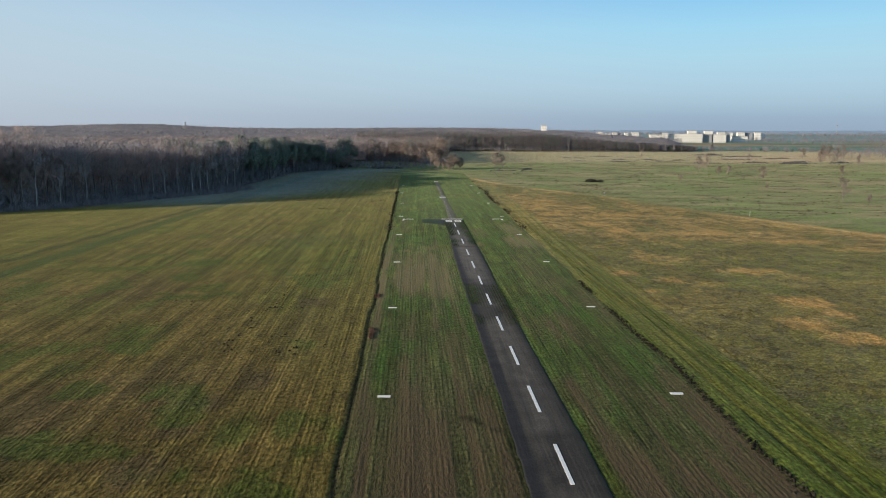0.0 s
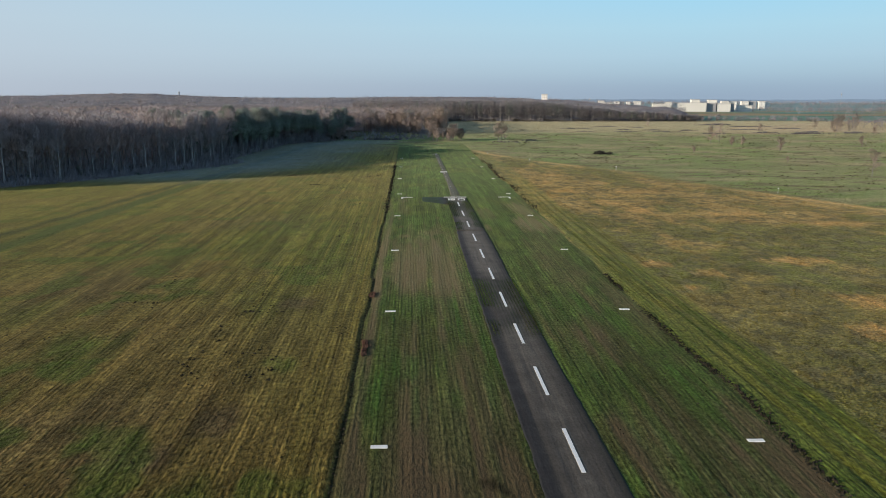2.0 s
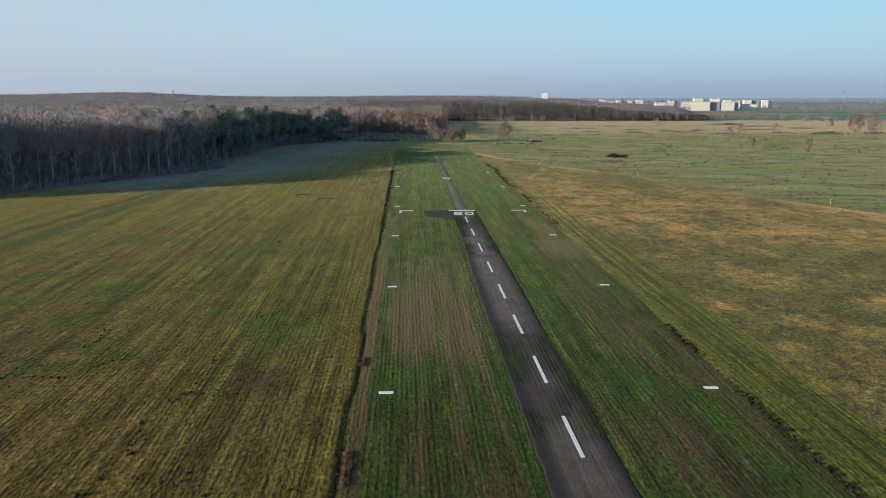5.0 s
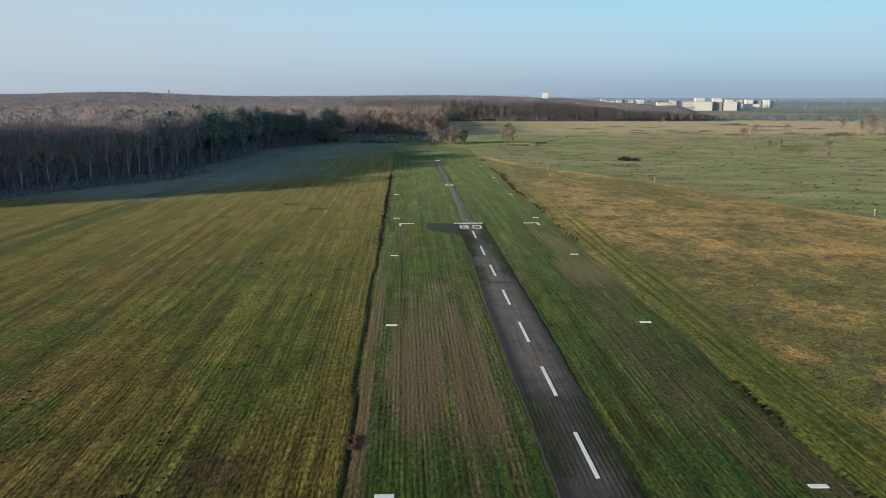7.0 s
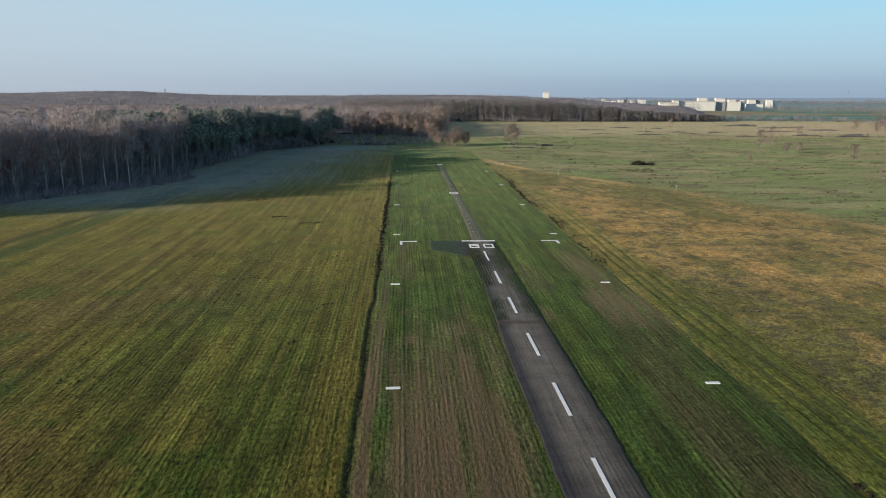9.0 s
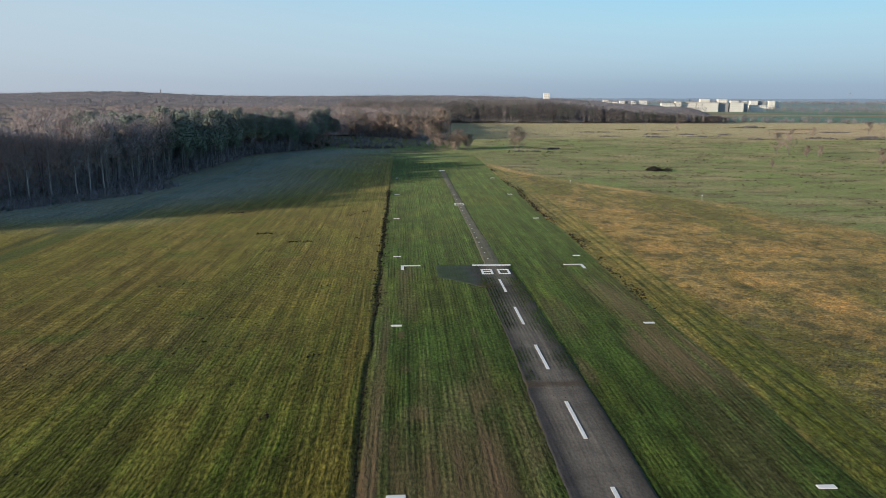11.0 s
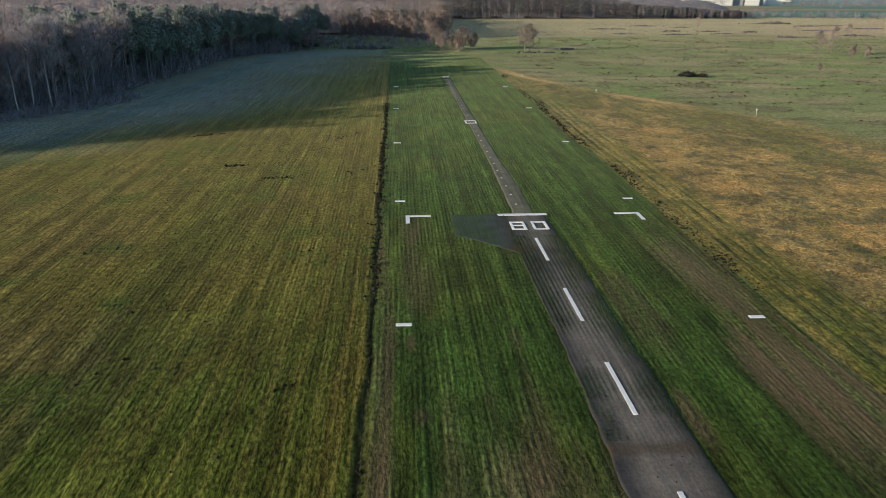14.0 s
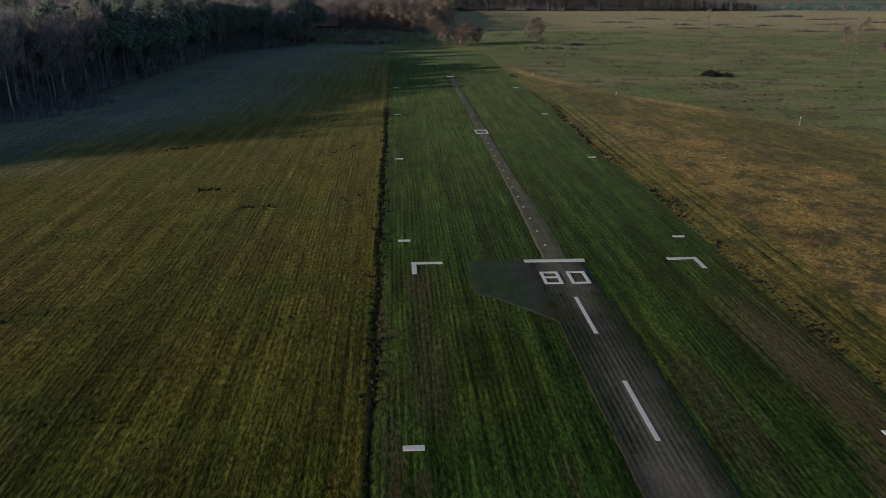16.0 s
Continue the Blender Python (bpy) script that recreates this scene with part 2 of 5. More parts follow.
def box(bm, x0, x1, y0, y1, z0, z1, bevel=0.0):
    made = bmesh.ops.create_cube(bm, size=1.0)["verts"]
    bmesh.ops.transform(bm, verts=made, matrix=Matrix.Translation(((x0 + x1) / 2, (y0 + y1) / 2, (z0 + z1) / 2)) @ Matrix.Diagonal((x1 - x0, y1 - y0, z1 - z0, 1)))
    if bevel:
        edges = {e for v in made for e in v.link_edges}
        bmesh.ops.bevel(bm, geom=list(edges), offset=bevel, segments=1, affect="EDGES")


def lattice(n, seed):
    return np.random.RandomState(seed).rand(n, n)


LATTICES = [lattice(256, 100 + i) for i in range(8)]


def vn(x, y, size, seed=0, stretch=1.0):
    """Smooth value noise, 0 to 1; cells of size metres, stretched along y."""
    g = LATTICES[seed % 8]
    u, v = np.asarray(x) / size + 17.3 * seed, np.asarray(y) / (size * stretch) + 9.1 * seed
    i, j = np.floor(u).astype(int), np.floor(v).astype(int)
    fu, fv = u - i, v - j
    fu, fv = fu * fu * (3 - 2 * fu), fv * fv * (3 - 2 * fv)
    a, b = g[i % 256, j % 256], g[(i + 1) % 256, j % 256]
    c, d = g[i % 256, (j + 1) % 256], g[(i + 1) % 256, (j + 1) % 256]
    return (a * (1 - fu) + b * fu) * (1 - fv) + (c * (1 - fu) + d * fu) * fv


def fbm(x, y, size, seed=0, stretch=1.0, octaves=4):
    total, amp, norm = 0.0, 1.0, 0.0
    for k in range(octaves):
        total = total + amp * vn(x, y, size / 2 ** k, seed + k, stretch)
        norm += amp
        amp *= 0.55
    return total / norm


def step(v, lo, hi):
    t = np.clip((v - lo) / (hi - lo), 0, 1)
    return t * t * (3 - 2 * t)


# ---- the fields ----
OLIVE, FRESH, STRAW = np.array((0.096, 0.084, 0.014)), np.array((0.039, 0.080, 0.009)), np.array((0.41, 0.258, 0.085))
SOIL, DARK, RUST = np.array((0.104, 0.070, 0.040)), np.array((0.030, 0.030, 0.016)), np.array((0.300, 0.190, 0.062))
PASTURE, BEIGE, CROP = np.array((0.152, 0.186, 0.066)), np.array((0.46, 0.335, 0.225)), np.array((0.20, 0.30, 0.25))


def mixed(a, b, f):
    return a * (1 - f[..., None]) + b * f[..., None]


def post_line(y):
    """x of the grassy line of marker posts that crosses the meadow."""
    return np.interp(y, (0, 213, 243, 289, 328, 365, 450, 520), (215, 106, 92, 76, 52, 37, 20, 5))


BORDER = [(-400, 100), (-240, 184), (-182, 211), (-140, 236), (-118, 256), (-104, 279), (-90, 298), (-82, 309), (-79, 325), (-77, 345), (-73, 385), (-70, 428), (-62, 444), (-46, 464)]


def wood_edge_x(y):
    """x of the border of the near wood; the wood lies to the west of it."""
    return np.interp(y, [b[1] for b in BORDER] + [480, 560], [b[0] for b in BORDER] + [-44, -44])


# patches between the ditches: x, y, half width, half length, strength
BARE = [(0, 48, 11, 48, 1.0), (5, 80, 4, 10, 0.8), (5, 138, 4.8, 30, 1.0), (-0.5, 134, 5, 24, 0.9), (-5.1, 110, 0.9, 80, 0.9), (1.5, 156, 4, 10, 0.5),
        (22, 54, 7, 16, 0.9), (20, 74, 4, 9, 0.45), (20, 95, 4, 9, 0.3), (29, 70, 1.6, 12, 0.7), (27.4, 174, 4.6, 13, 1.0), (27.6, 192, 2.0, 16, 0.7), (26, 155, 3.6, 12, 0.3), (26.5, 196, 2.4, 14, 0.8), (24, 140, 4, 22, 0.4),
        (18, 188, 2.0, 8, 0.55), (-1.5, 211, 1.8, 6, 0.7), (29, 110, 2, 14, 0.5), (-2, 195, 2.0, 10, 0.4), (4, 163, 3.5, 5, 0.8), (-5.0, 158, 1.1, 44, 1.0), (-1.2, 160, 1.6, 3, 0.7), (-2.7, 181.5, 0.5, 1.6, 0.8), (-2.2, 170.7, 0.7, 1.2, 0.5), (6.1, 182, 0.8, 2.5, 0.5), (16.4, 169.5, 0.6, 3, 0.7)]
LUSH = [(-4, 83, 1.4, 10, 0.8), (0.5, 80, 1.0, 6, 0.6), (3.8, 81, 1.0, 6, 0.6), (8.3, 92, 1.2, 22, 0.8), (27, 82, 2.0, 12, 0.8), (24, 62, 3, 8, 0.6), (6.0, 108, 3.5, 11, 1.0), (-2, 111, 4, 6, 0.6), (-1, 89, 3.5, 5, 0.7), (21, 111, 4, 9, 1.0), (24.5, 104, 3, 8, 0.8), (7.5, 128, 1.5, 16, 0.7), (19, 172, 3, 14, 0.35), (5, 184, 5, 16, 0.3)]
GOLD = [(41, 134.4, 2.6, 3.2, 1.0), (65, 136, 6, 3.0, 0.9), (77, 185.5, 6.5, 3.0, 0.9), (60, 91, 4.5, 3.5, 1.0), (57, 98, 5, 4, 0.7), (42, 119.5, 2.4, 2, 0.6), (64, 111, 5, 5, 0.8), (64, 103, 3, 3, 0.8), (47, 128, 3, 3, 0.5), (52, 205, 4, 6, 0.8), (56, 192, 4, 6, 0.8),
        (46, 228, 5, 4, 0.8), (43, 250, 4, 4, 0.7), (50, 272, 5, 3, 0.7), (95, 172, 7, 3, 0.7), (105, 160, 7, 3, 0.7), (66, 226, 7, 3, 0.6), (61, 248, 4, 4, 0.6)]
WEST_GREEN = [(-37, 96, 5, 7, 1.0), (-40, 82, 3.5, 5, 0.8), (-16.2, 63, 2.2, 4, 0.8), (-13.5, 89.8, 1.2, 2.5, 0.8), (-42, 146, 9, 12, 0.8), (-15, 91, 1.5, 1.5, 0.6), (-52, 110, 8, 8, 0.6), (-27, 170, 10, 14, 0.6), (-14, 142, 4, 18, 0.7), (-20, 120, 5, 12, 0.4)]
WEST_BROWN = [(-16, 113, 2.2, 3, 1.0), (-21.6, 70.2, 2.2, 2.4, 1.0), (-17, 76.5, 1.8, 3, 0.8), (-21.4, 63.8, 2, 2, 0.9), (-22, 56, 3, 3, 0.8), (-34, 178, 14, 12, 0.5), (-40, 66, 9, 9, 0.6), (-28, 180, 4, 3, 0.6), (-45, 125, 10, 14, 0.5), (-30, 76, 8, 8, 0.5)]
TRAIL = [(-5, 72), (-2.3, 71.5), (0.7, 68), (3.6, 67.3), (5.5, 65.5), (7.4, 63.7), (9, 63)]


def blot(x, y, rows, seed):
    f = np.zeros_like(x)
    rag = (fbm(x, y, 3, seed, 5) - 0.5) * 1.4 + (fbm(x, y, 0.8, seed + 2, 30, 2) - 0.5) * 0.8
    for cx, cy, rx, ry, s in rows:
        d = np.sqrt(((x - cx) / rx) ** 2 + ((y - cy) / ry) ** 2) + rag
        f = np.maximum(f, s * (1 - step(d, 0.35, 1.35)))
    return f


def turf(x, y):
    """Base colour of the ground's cover at a place."""
    rows = fbm(x, y, 1.0, 1, 40, 2)
    broad = fbm(x, y, 30, 2, 1.8)
    mid = fbm(x, y, 7, 3, 2.2)
    fine = fbm(x, y, 1.6, 5, 2.0, 3)
    # ploughed grass field west of the ditch
    west = mixed(OLIVE, FRESH, step(broad * 0.6 + mid * 0.4, 0.50, 0.68) * 0.5)
    west = mixed(west, SOIL * (1.0, 0.88, 0.55), step(1 - broad * 0.55 - mid * 0.45, 0.48, 0.66) * 0.6)
    west = mixed(west, np.array((0.122, 0.075, 0.026)), step(-y - 25 * (broad - 0.5), -165, -95) * 0.62)
    west = mixed(west, FRESH, step(y, 90, 170) * 0.10)
    west = mixed(west, FRESH * (0.95, 0.9, 1.0), blot(x, y, WEST_GREEN, 3) * 0.75)
    west = mixed(west, np.array((0.070, 0.045, 0.030)), blot(x, y, WEST_BROWN, 5) * 0.7)
    west = west * (0.34 + 1.32 * rows)[..., None] * (0.36 + 1.28 * fine)[..., None]
    west = mixed(west, np.array((0.175, 0.122, 0.030)), step(rows, 0.52, 0.72) * 0.26)
    west = mixed(west, np.array((0.190, 0.145, 0.032)), step(x, -15, -8) * step(fbm(x, y, 0.55, 4, 80, 2), 0.45, 0.65) * 0.45)
    west = mixed(west, FRESH * (0.7, 0.85, 0.8), step(fbm(x, y, 6.0, 6, 1.2, 3) * 0.7 + (1 - broad) * 0.3, 0.57, 0.66) * 0.6)
    west = mixed(west, STRAW * (0.52, 0.62, 0.40), step(y, 150, 260) * 0.22 * (0.6 + 0.6 * mid))
    west = west * (1 - 0.45 * (step(-np.abs(np.abs(x + 9.3) - 0.9), -0.22, -0.08))[..., None] * (0.4 + 0.6 * vn(x, y, 5, 3))[..., None])
    west = mixed(west, np.array((0.020, 0.048, 0.010)), step(-np.abs(x - (-75.3 + (y - 150) * 0.074)), -3.0, -1.8) * 0.95)
    west = mixed(west, np.array((0.014, 0.024, 0.008)), step(-np.abs(x - (-81.5 + (y - 165.5) * 0.1135)), -1.6, -0.9))
    west = west * 1.14
    # the runway's grass
    green = mixed(np.array((0.037, 0.077, 0.014)), OLIVE, 0.08 + step(mid, 0.45, 0.75) * 0.27)
    green = green * (0.40 + 1.16 * rows)[..., None] * (0.42 + 1.12 * fine)[..., None]
    bare = np.clip(blot(x, y, BARE, 4) + (step(1 - mid, 0.5, 0.72) * 0.5 + 0.18) * step(-y, -190, -95), 0, 1) * step(-y, -235, -205)
    dry = np.maximum(step(y, 108, 124) * step(-y, -176, -160) * step(-x, -10, -9), step(y, 160, 168) * step(x, 21, 24))
    bare = bare * (0.55 + 0.2 * dry + (0.45 - 0.2 * dry) * step(fbm(x, y, 1.2, 2, 25, 2), 0.25, 0.6))
    damp = step(-y - 12 * (mid - 0.5), -112, -92) * (0.25 + 0.75 * step(-x, -14, -10))
    green = mixed(green, SOIL * (0.95 + 0.35 * dry)[..., None], bare) * (1.1 - 0.1 * damp)[..., None]
    drill = step(fbm(x, y, 0.5, 7, 60, 2), 0.50, 0.66) * (0.35 + 0.65 * step(fbm(x, y, 4, 1, 2, 2), 0.35, 0.6))
    green = mixed(green, FRESH * 0.62, drill * (0.4 - 0.15 * dry) * np.clip(bare * 0.8 + damp * 0.5, 0, 1) * (0.08 + 0.92 * step(y, 72, 86)))
    track = np.interp(x, [p[0] for p in TRAIL], [p[1] for p in TRAIL])
    green = mixed(green, SOIL * 0.2, step(-np.abs(y - track - 1.8 * (fbm(x, y, 1.5, 4) - 0.5)), -1.2, -0.3) * step(x, -6, -5) * step(-x, -9, -8) * step(vn(x, y, 2.2, 5), 0.2, 0.5))
    green = mixed(green, np.array((0.040, 0.094, 0.014)), blot(x, y, LUSH, 6) * 0.85 * (0.2 + 0.8 * step(fbm(x, y, 0.7, 3, 30, 2), 0.35, 0.6)))
    # rough meadow east of the other ditch
    heath = mixed(np.array((0.142, 0.101, 0.028)), RUST, step(broad * 0.5 + mid * 0.5, 0.36, 0.56) * 0.75 * (0.35 + 0.65 * step(y - 0.5 * (x - 40), 60, 150)))
    heath = mixed(heath, np.array((0.088, 0.092, 0.022)), step(-y + 0.4 * (x - 40) - 40 * (broad - 0.5), -150, -90) * 0.8)
    heath = mixed(heath, FRESH * (1.3, 1.15, 1.5), step(1 - broad * 0.6 - mid * 0.4, 0.48, 0.62) * 0.4) * 1.18
    gold = 0.4 * step(fbm(x, y, 4, 7, 1.0) * 0.7 + fine * 0.3, 0.54, 0.66) * (0.35 + 0.45 * step(y, 130, 190))
    heath = mixed(heath, STRAW * (1.0, 0.93, 0.9), gold * (0.6 + 0.4 * step(fine, 0.35, 0.6)))
    heath = mixed(heath, np.array((0.075, 0.068, 0.032)), step(fbm(x, y, 1.7, 0, 1.0, 3), 0.50, 0.64) * 0.75)
    heath = heath * (0.53 + 1.12 * fbm(x, y, 6.5, 2, 0.8, 3))[..., None]
    heath = mixed(heath, STRAW * (1.2, 1.1, 1.05), np.clip(1.3 * blot(x, y, GOLD, 1), 0, 1) * (0.5 + 0.5 * step(fine, 0.35, 0.6)))
    verge = step(-np.abs(x - 34.7 - 1.2 * (vn(x, y, 30, 3) - 0.5)), -4.6, -3.4)
    strip = mixed(np.array((0.074, 0.112, 0.016)), STRAW * (0.42, 0.62, 0.22), step(fbm(x, y, 0.8, 5, 70, 2), 0.47, 0.64) * 0.4)
    strip = strip * (0.55 + 0.9 * fbm(x, y, 1.1, 6, 60, 2))[..., None]
    strip = mixed(strip, FRESH, step(fbm(x, y, 3, 1, 3), 0.5, 0.7) * 0.7)
    strip = mixed(strip, DARK, step(-np.abs(np.abs(x - 36.2 - 0.02 * (y - 80) * step(y, 80, 200)) - 1.0), -0.25, -0.1) * 0.6)
    heath = mixed(heath, strip * 1.05, verge * (0.72 - 0.3 * step(y, 120, 210)))
    # pasture beyond the posts
    far = mixed(PASTURE, PASTURE * (0.85, 1.05, 0.8), step(broad, 0.45, 0.6))
    far = mixed(far, BEIGE * 0.75, step(fbm(x, y, 22, 4, 0.6), 0.48, 0.64) * 0.4)
    far = far * (0.62 + 0.76 * fbm(x, y, 16, 1, 0.4, 4))[..., None]
    # Dark streaks: tussock patches with their long shadows put into the colour.
    far = mixed(far, np.array((0.09, 0.082, 0.045)), step(fbm(x, y, 9, 5, 0.35), 0.55, 0.66) * 0.8)
    far = mixed(far, BEIGE, step(y + 90 * (vn(x, y, 60, 2, 0.5) - 0.5), 500, 610) * (0.75 + 0.25 * vn(x, y, 90, 3, 0.25)))
    crop = step(y, 830, 850) * step(x - 0.25 * (y - 800), 260, 290)
    far = mixed(far, CROP, crop * step(fbm(x, y, 260, 5, 0.5, 2), 0.3, 0.5))
    far = mixed(far, BEIGE * (1.1, 0.95, 0.95), step(np.abs(y - 1010 - 0.1 * x), -1, 0) * step(-np.abs(y - 1060 - 0.05 * x), -40, -34) * crop)
    # Beyond a kilometre, blue-grey haze is put into the fields' colour.
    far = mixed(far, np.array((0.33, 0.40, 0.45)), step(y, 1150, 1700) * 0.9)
    side = x - post_line(y)
    line = step(-np.abs(side), -3.2, -0.8) * step(-y, -400, -370)
    east = mixed(heath, far, step(side + 8 * (vn(x, y, 18, 6) - 0.5), -6, 8))
    east = mixed(east, STRAW * (1.2, 1.2, 1.4), line * (0.12 + 0.88 * step(vn(x, y, 26, 1), 0.35, 0.6)))
    # forest floor
    floor = np.zeros(x.shape + (3,)) + np.array((0.100, 0.082, 0.076)) * (0.6 + 0.8 * fine)[..., None]
    wob = 0.5 * (vn(x, y, 6, 4) - 0.5)
    out = mixed(west, green, step(x + 6.1 + wob, -0.15, 0.15))
    out = mixed(out, east, step(x - 30.7 - 1.2 * (vn(x, y, 12, 2) - 0.5), -0.3, 0.3))
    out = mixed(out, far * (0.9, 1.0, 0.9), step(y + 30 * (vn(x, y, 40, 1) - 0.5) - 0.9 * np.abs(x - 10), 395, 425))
    # Scrubby ground before the far wood; the wood's shade is put into its colour.
    out = mixed(out, np.array((0.088, 0.082, 0.055)) * (0.6 + 0.8 * fine)[..., None], step(y + 8 * (mid - 0.5), 468, 478) * step(-y, -610, -585) * step(-x - 0.2 * (y - 470), -30, -14) * 0.4)
    out = mixed(out, floor, step(wood_edge_x(y) - x + 5 * (vn(x, y, 8, 7) - 0.5), -5, 3) * step(y, 150, 200))
    fern = step(-np.abs(x - wood_edge_x(y) - 9 - 4 * (vn(x, y, 7, 1) - 0.5)), -9.0, -4.0) * step(-y, -310, -265) * step(y, 180, 200)
    out = mixed(out, np.array((0.125, 0.085, 0.065)), fern * 0.85)
    # Bluish haze over the wood's shaded field is put into the colour.
    shade_haze = step(wood_edge_x(y) - x + 14 * (vn(x, y, 22, 5, 0.5) - 0.5), -70, -22) * step(y + 0.25 * x, 215, 250) * step(-y, -480, -455) * step(-x, 4.0, 12.0)
    out = mixed(out, np.array((0.20, 0.245, 0.26)), shade_haze * (0.34 + 0.6 * fbm(x, y, 9, 6, 0.35)) * step(x - wood_edge_x(y), -6, 4))
    # Shade down in the west ditch is put into the colour.
    ditch = step(-np.abs(x + 6.1 + wob), -0.34, -0.12) * step(-y, -420, -330)
    out = mixed(out, DARK, ditch * (0.55 + 0.45 * vn(x, y, 1.4, 6)))
    return out


def lift(x, y):
    """Height of the ground: furrows, ditches and slight waves."""
    near = step(-np.abs(x - 5), -130, -60) * step(-y, -420, -260)
    rows = fbm(x, y, 1.05, 1, 40, 2) - 0.5
    lumps = fbm(x, y, 1.3, 5, 1.3, 2) - 0.5
    east = step(x, 31, 36)
    h = near * (rows * 0.08 * (1 - 0.6 * east) + lumps * (0.035 + 0.13 * east))
    h = h - 0.12 * step(-np.abs(x + 6.1 + 0.5 * (vn(x, y, 6, 4) - 0.5)), -0.45, -0.1) * near
    for rut in (33.4, 35.0, 36.9):
        h = h - 0.11 * step(-np.abs(x - rut - 0.8 * (vn(x, y, 40, 3) - 0.5)), -0.5, -0.15) * near * (0.4 + 0.6 * vn(x, y, 6, 4))
    h = h - 0.02 * step(-np.abs(x - 30.7 - 1.2 * (vn(x, y, 12, 2) - 0.5)), -0.5, -0.1) * near
    flat = step(-np.abs(x - 12.4), -3.8, -3.2) * step(-y, -218, -216) + step(-np.abs(x - 12.4), -1.3, -0.9) * step(y, 214, 217) * step(-y, -368, -364)
    flat = np.clip(flat + step(-np.abs(x - 6), -4, -3.6) * step(-np.abs(y - 210), -9, -8), 0, 1)
    return h * (1 - flat) - 0.035 * flat


def spread(start, stop, first, grow):
    out, at, d = [], start, first
    while at < stop:
        at += d
        d *= grow
        out.append(at)
    return out


xs = np.array([-v for v in spread(50, 4900, 0.3, 1.05)][::-1] + list(np.arange(-50, -8, 0.3)) + list(np.arange(-8, 33, 0.22)) + list(np.arange(33, 75, 0.3)) + spread(75, 4900, 0.3, 1.05))
ys = np.array([-3500, -1200, -500, -250] + list(np.arange(-150, 36, 1.5)) + list(np.arange(36, 250, 0.75)) + spread(250, 4900, 0.75, 1.028))
gx, gy = np.meshgrid(xs, ys)
gz = lift(gx, gy)
nx, ny = len(xs), len(ys)
idx = np.arange(nx * ny).reshape(ny, nx)
quads = np.stack([idx[:-1, :-1], idx[:-1, 1:], idx[1:, 1:], idx[1:, :-1]], -1).reshape(-1, 4)
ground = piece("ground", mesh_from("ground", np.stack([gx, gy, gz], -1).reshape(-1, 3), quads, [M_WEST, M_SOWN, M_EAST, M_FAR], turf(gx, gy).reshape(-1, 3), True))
mid_x, mid_y = (gx[:-1, :-1] + gx[:-1, 1:]) / 2, gy[:-1, :-1]
ground.data.polygons.foreach_set("material_index", np.where(mid_y > 820, 3, np.where((mid_x > np.where(mid_y < 260, 38.6, 30.7)) | (mid_y > 425), 2, np.where((mid_x > -6.1) & (mid_x < 30.7), 1, 0))).astype(np.int32).ravel())
tagged(ground, "wide flat fields of furrowed winter grass and bare soil", "ground", kind="structure")

# ---- the paved strip ----
def sown_part(x, y):
    """Where drilled rows of grass cross the strip."""
    return np.maximum(step(-np.abs(y - 112), -17, -9), step(y, 166.8, 167.6) * step(-y, -230, -210)) * step(fbm(x, y, 5, 2, 2.0), 0.25, 0.5)


def strip_colour(x, y, apron):
    tone = np.zeros(x.shape + (3,)) + np.array((0.094, 0.081, 0.071))
    dust = step(fbm(x, y, 8, 5, 1.6), 0.34, 0.56) * step(-np.abs(x - 12.2), -2.9, -0.7)
    tone = mixed(tone, np.array((0.200, 0.172, 0.142)), np.clip(dust * 0.85 + 0.10, 0, 1))
    edge = step(np.abs(x - 12.55), 1.9, 2.9) * (0.4 + 0.6 * vn(x, y, 9, 6, 2))
    tone = mixed(tone, np.array((0.045, 0.044, 0.050)), edge * 0.8)
    tone = mixed(tone, np.array((0.045, 0.045, 0.048)), step(fbm(x, y, 0.6, 3, 25, 3), 0.5, 0.68) * 0.3)
    sown = sown_part(x, y)
    tone = mixed(tone, np.array((0.030, 0.052, 0.018)), step(np.sin(x * 2 * np.pi / 0.42 + 2 * vn(x, y, 3, 1, 8)), -0.15, 0.5) * sown * (0.68 + 0.27 * step(np.abs(x - 12.4), 0.4, 2.0)) * (0.55 + 0.45 * vn(x, y, 0.8, 2, 1.5)))
    tone = mixed(tone, SOIL * 0.9, step(-np.abs(y - 166.4 - 0.7 * (vn(x, y, 2, 1) - 0.5)), -0.8, -0.2) * 0.7)
    tone = mixed(tone, SOIL * 0.9, step(-np.sqrt(((x - 9.8) / 2.2) ** 2 + ((y - 203.5) / 1.6) ** 2), -1.2, -0.4) * 0.7)
    tone = tone * np.interp(y, (45, 85, 150), (0.56, 0.66, 1.0))[..., None]
    if apron:
        tone = mixed(tone, np.array((0.084, 0.094, 0.090)), step(-x, -9.5, -7.5) * 0.8)
        tone = mixed(tone, FRESH * (1.1, 1.0, 1.6), step(-x, -9.3, -6.5) * (0.3 + 0.45 * vn(x, y, 2.5, 3)))
        fringe = step(x + 1.1 * (fbm(x, y, 1.6, 3, 4, 3) - 0.5), 14.3, 15.4) * (0.45 + 0.55 * step(np.sin(x * 2 * np.pi / 0.42 + 2 * vn(x, y, 3, 1, 8)), -0.6, 0.5))
        tone = mixed(tone, np.array((0.030, 0.036, 0.024)), fringe * 0.7)
    return tone


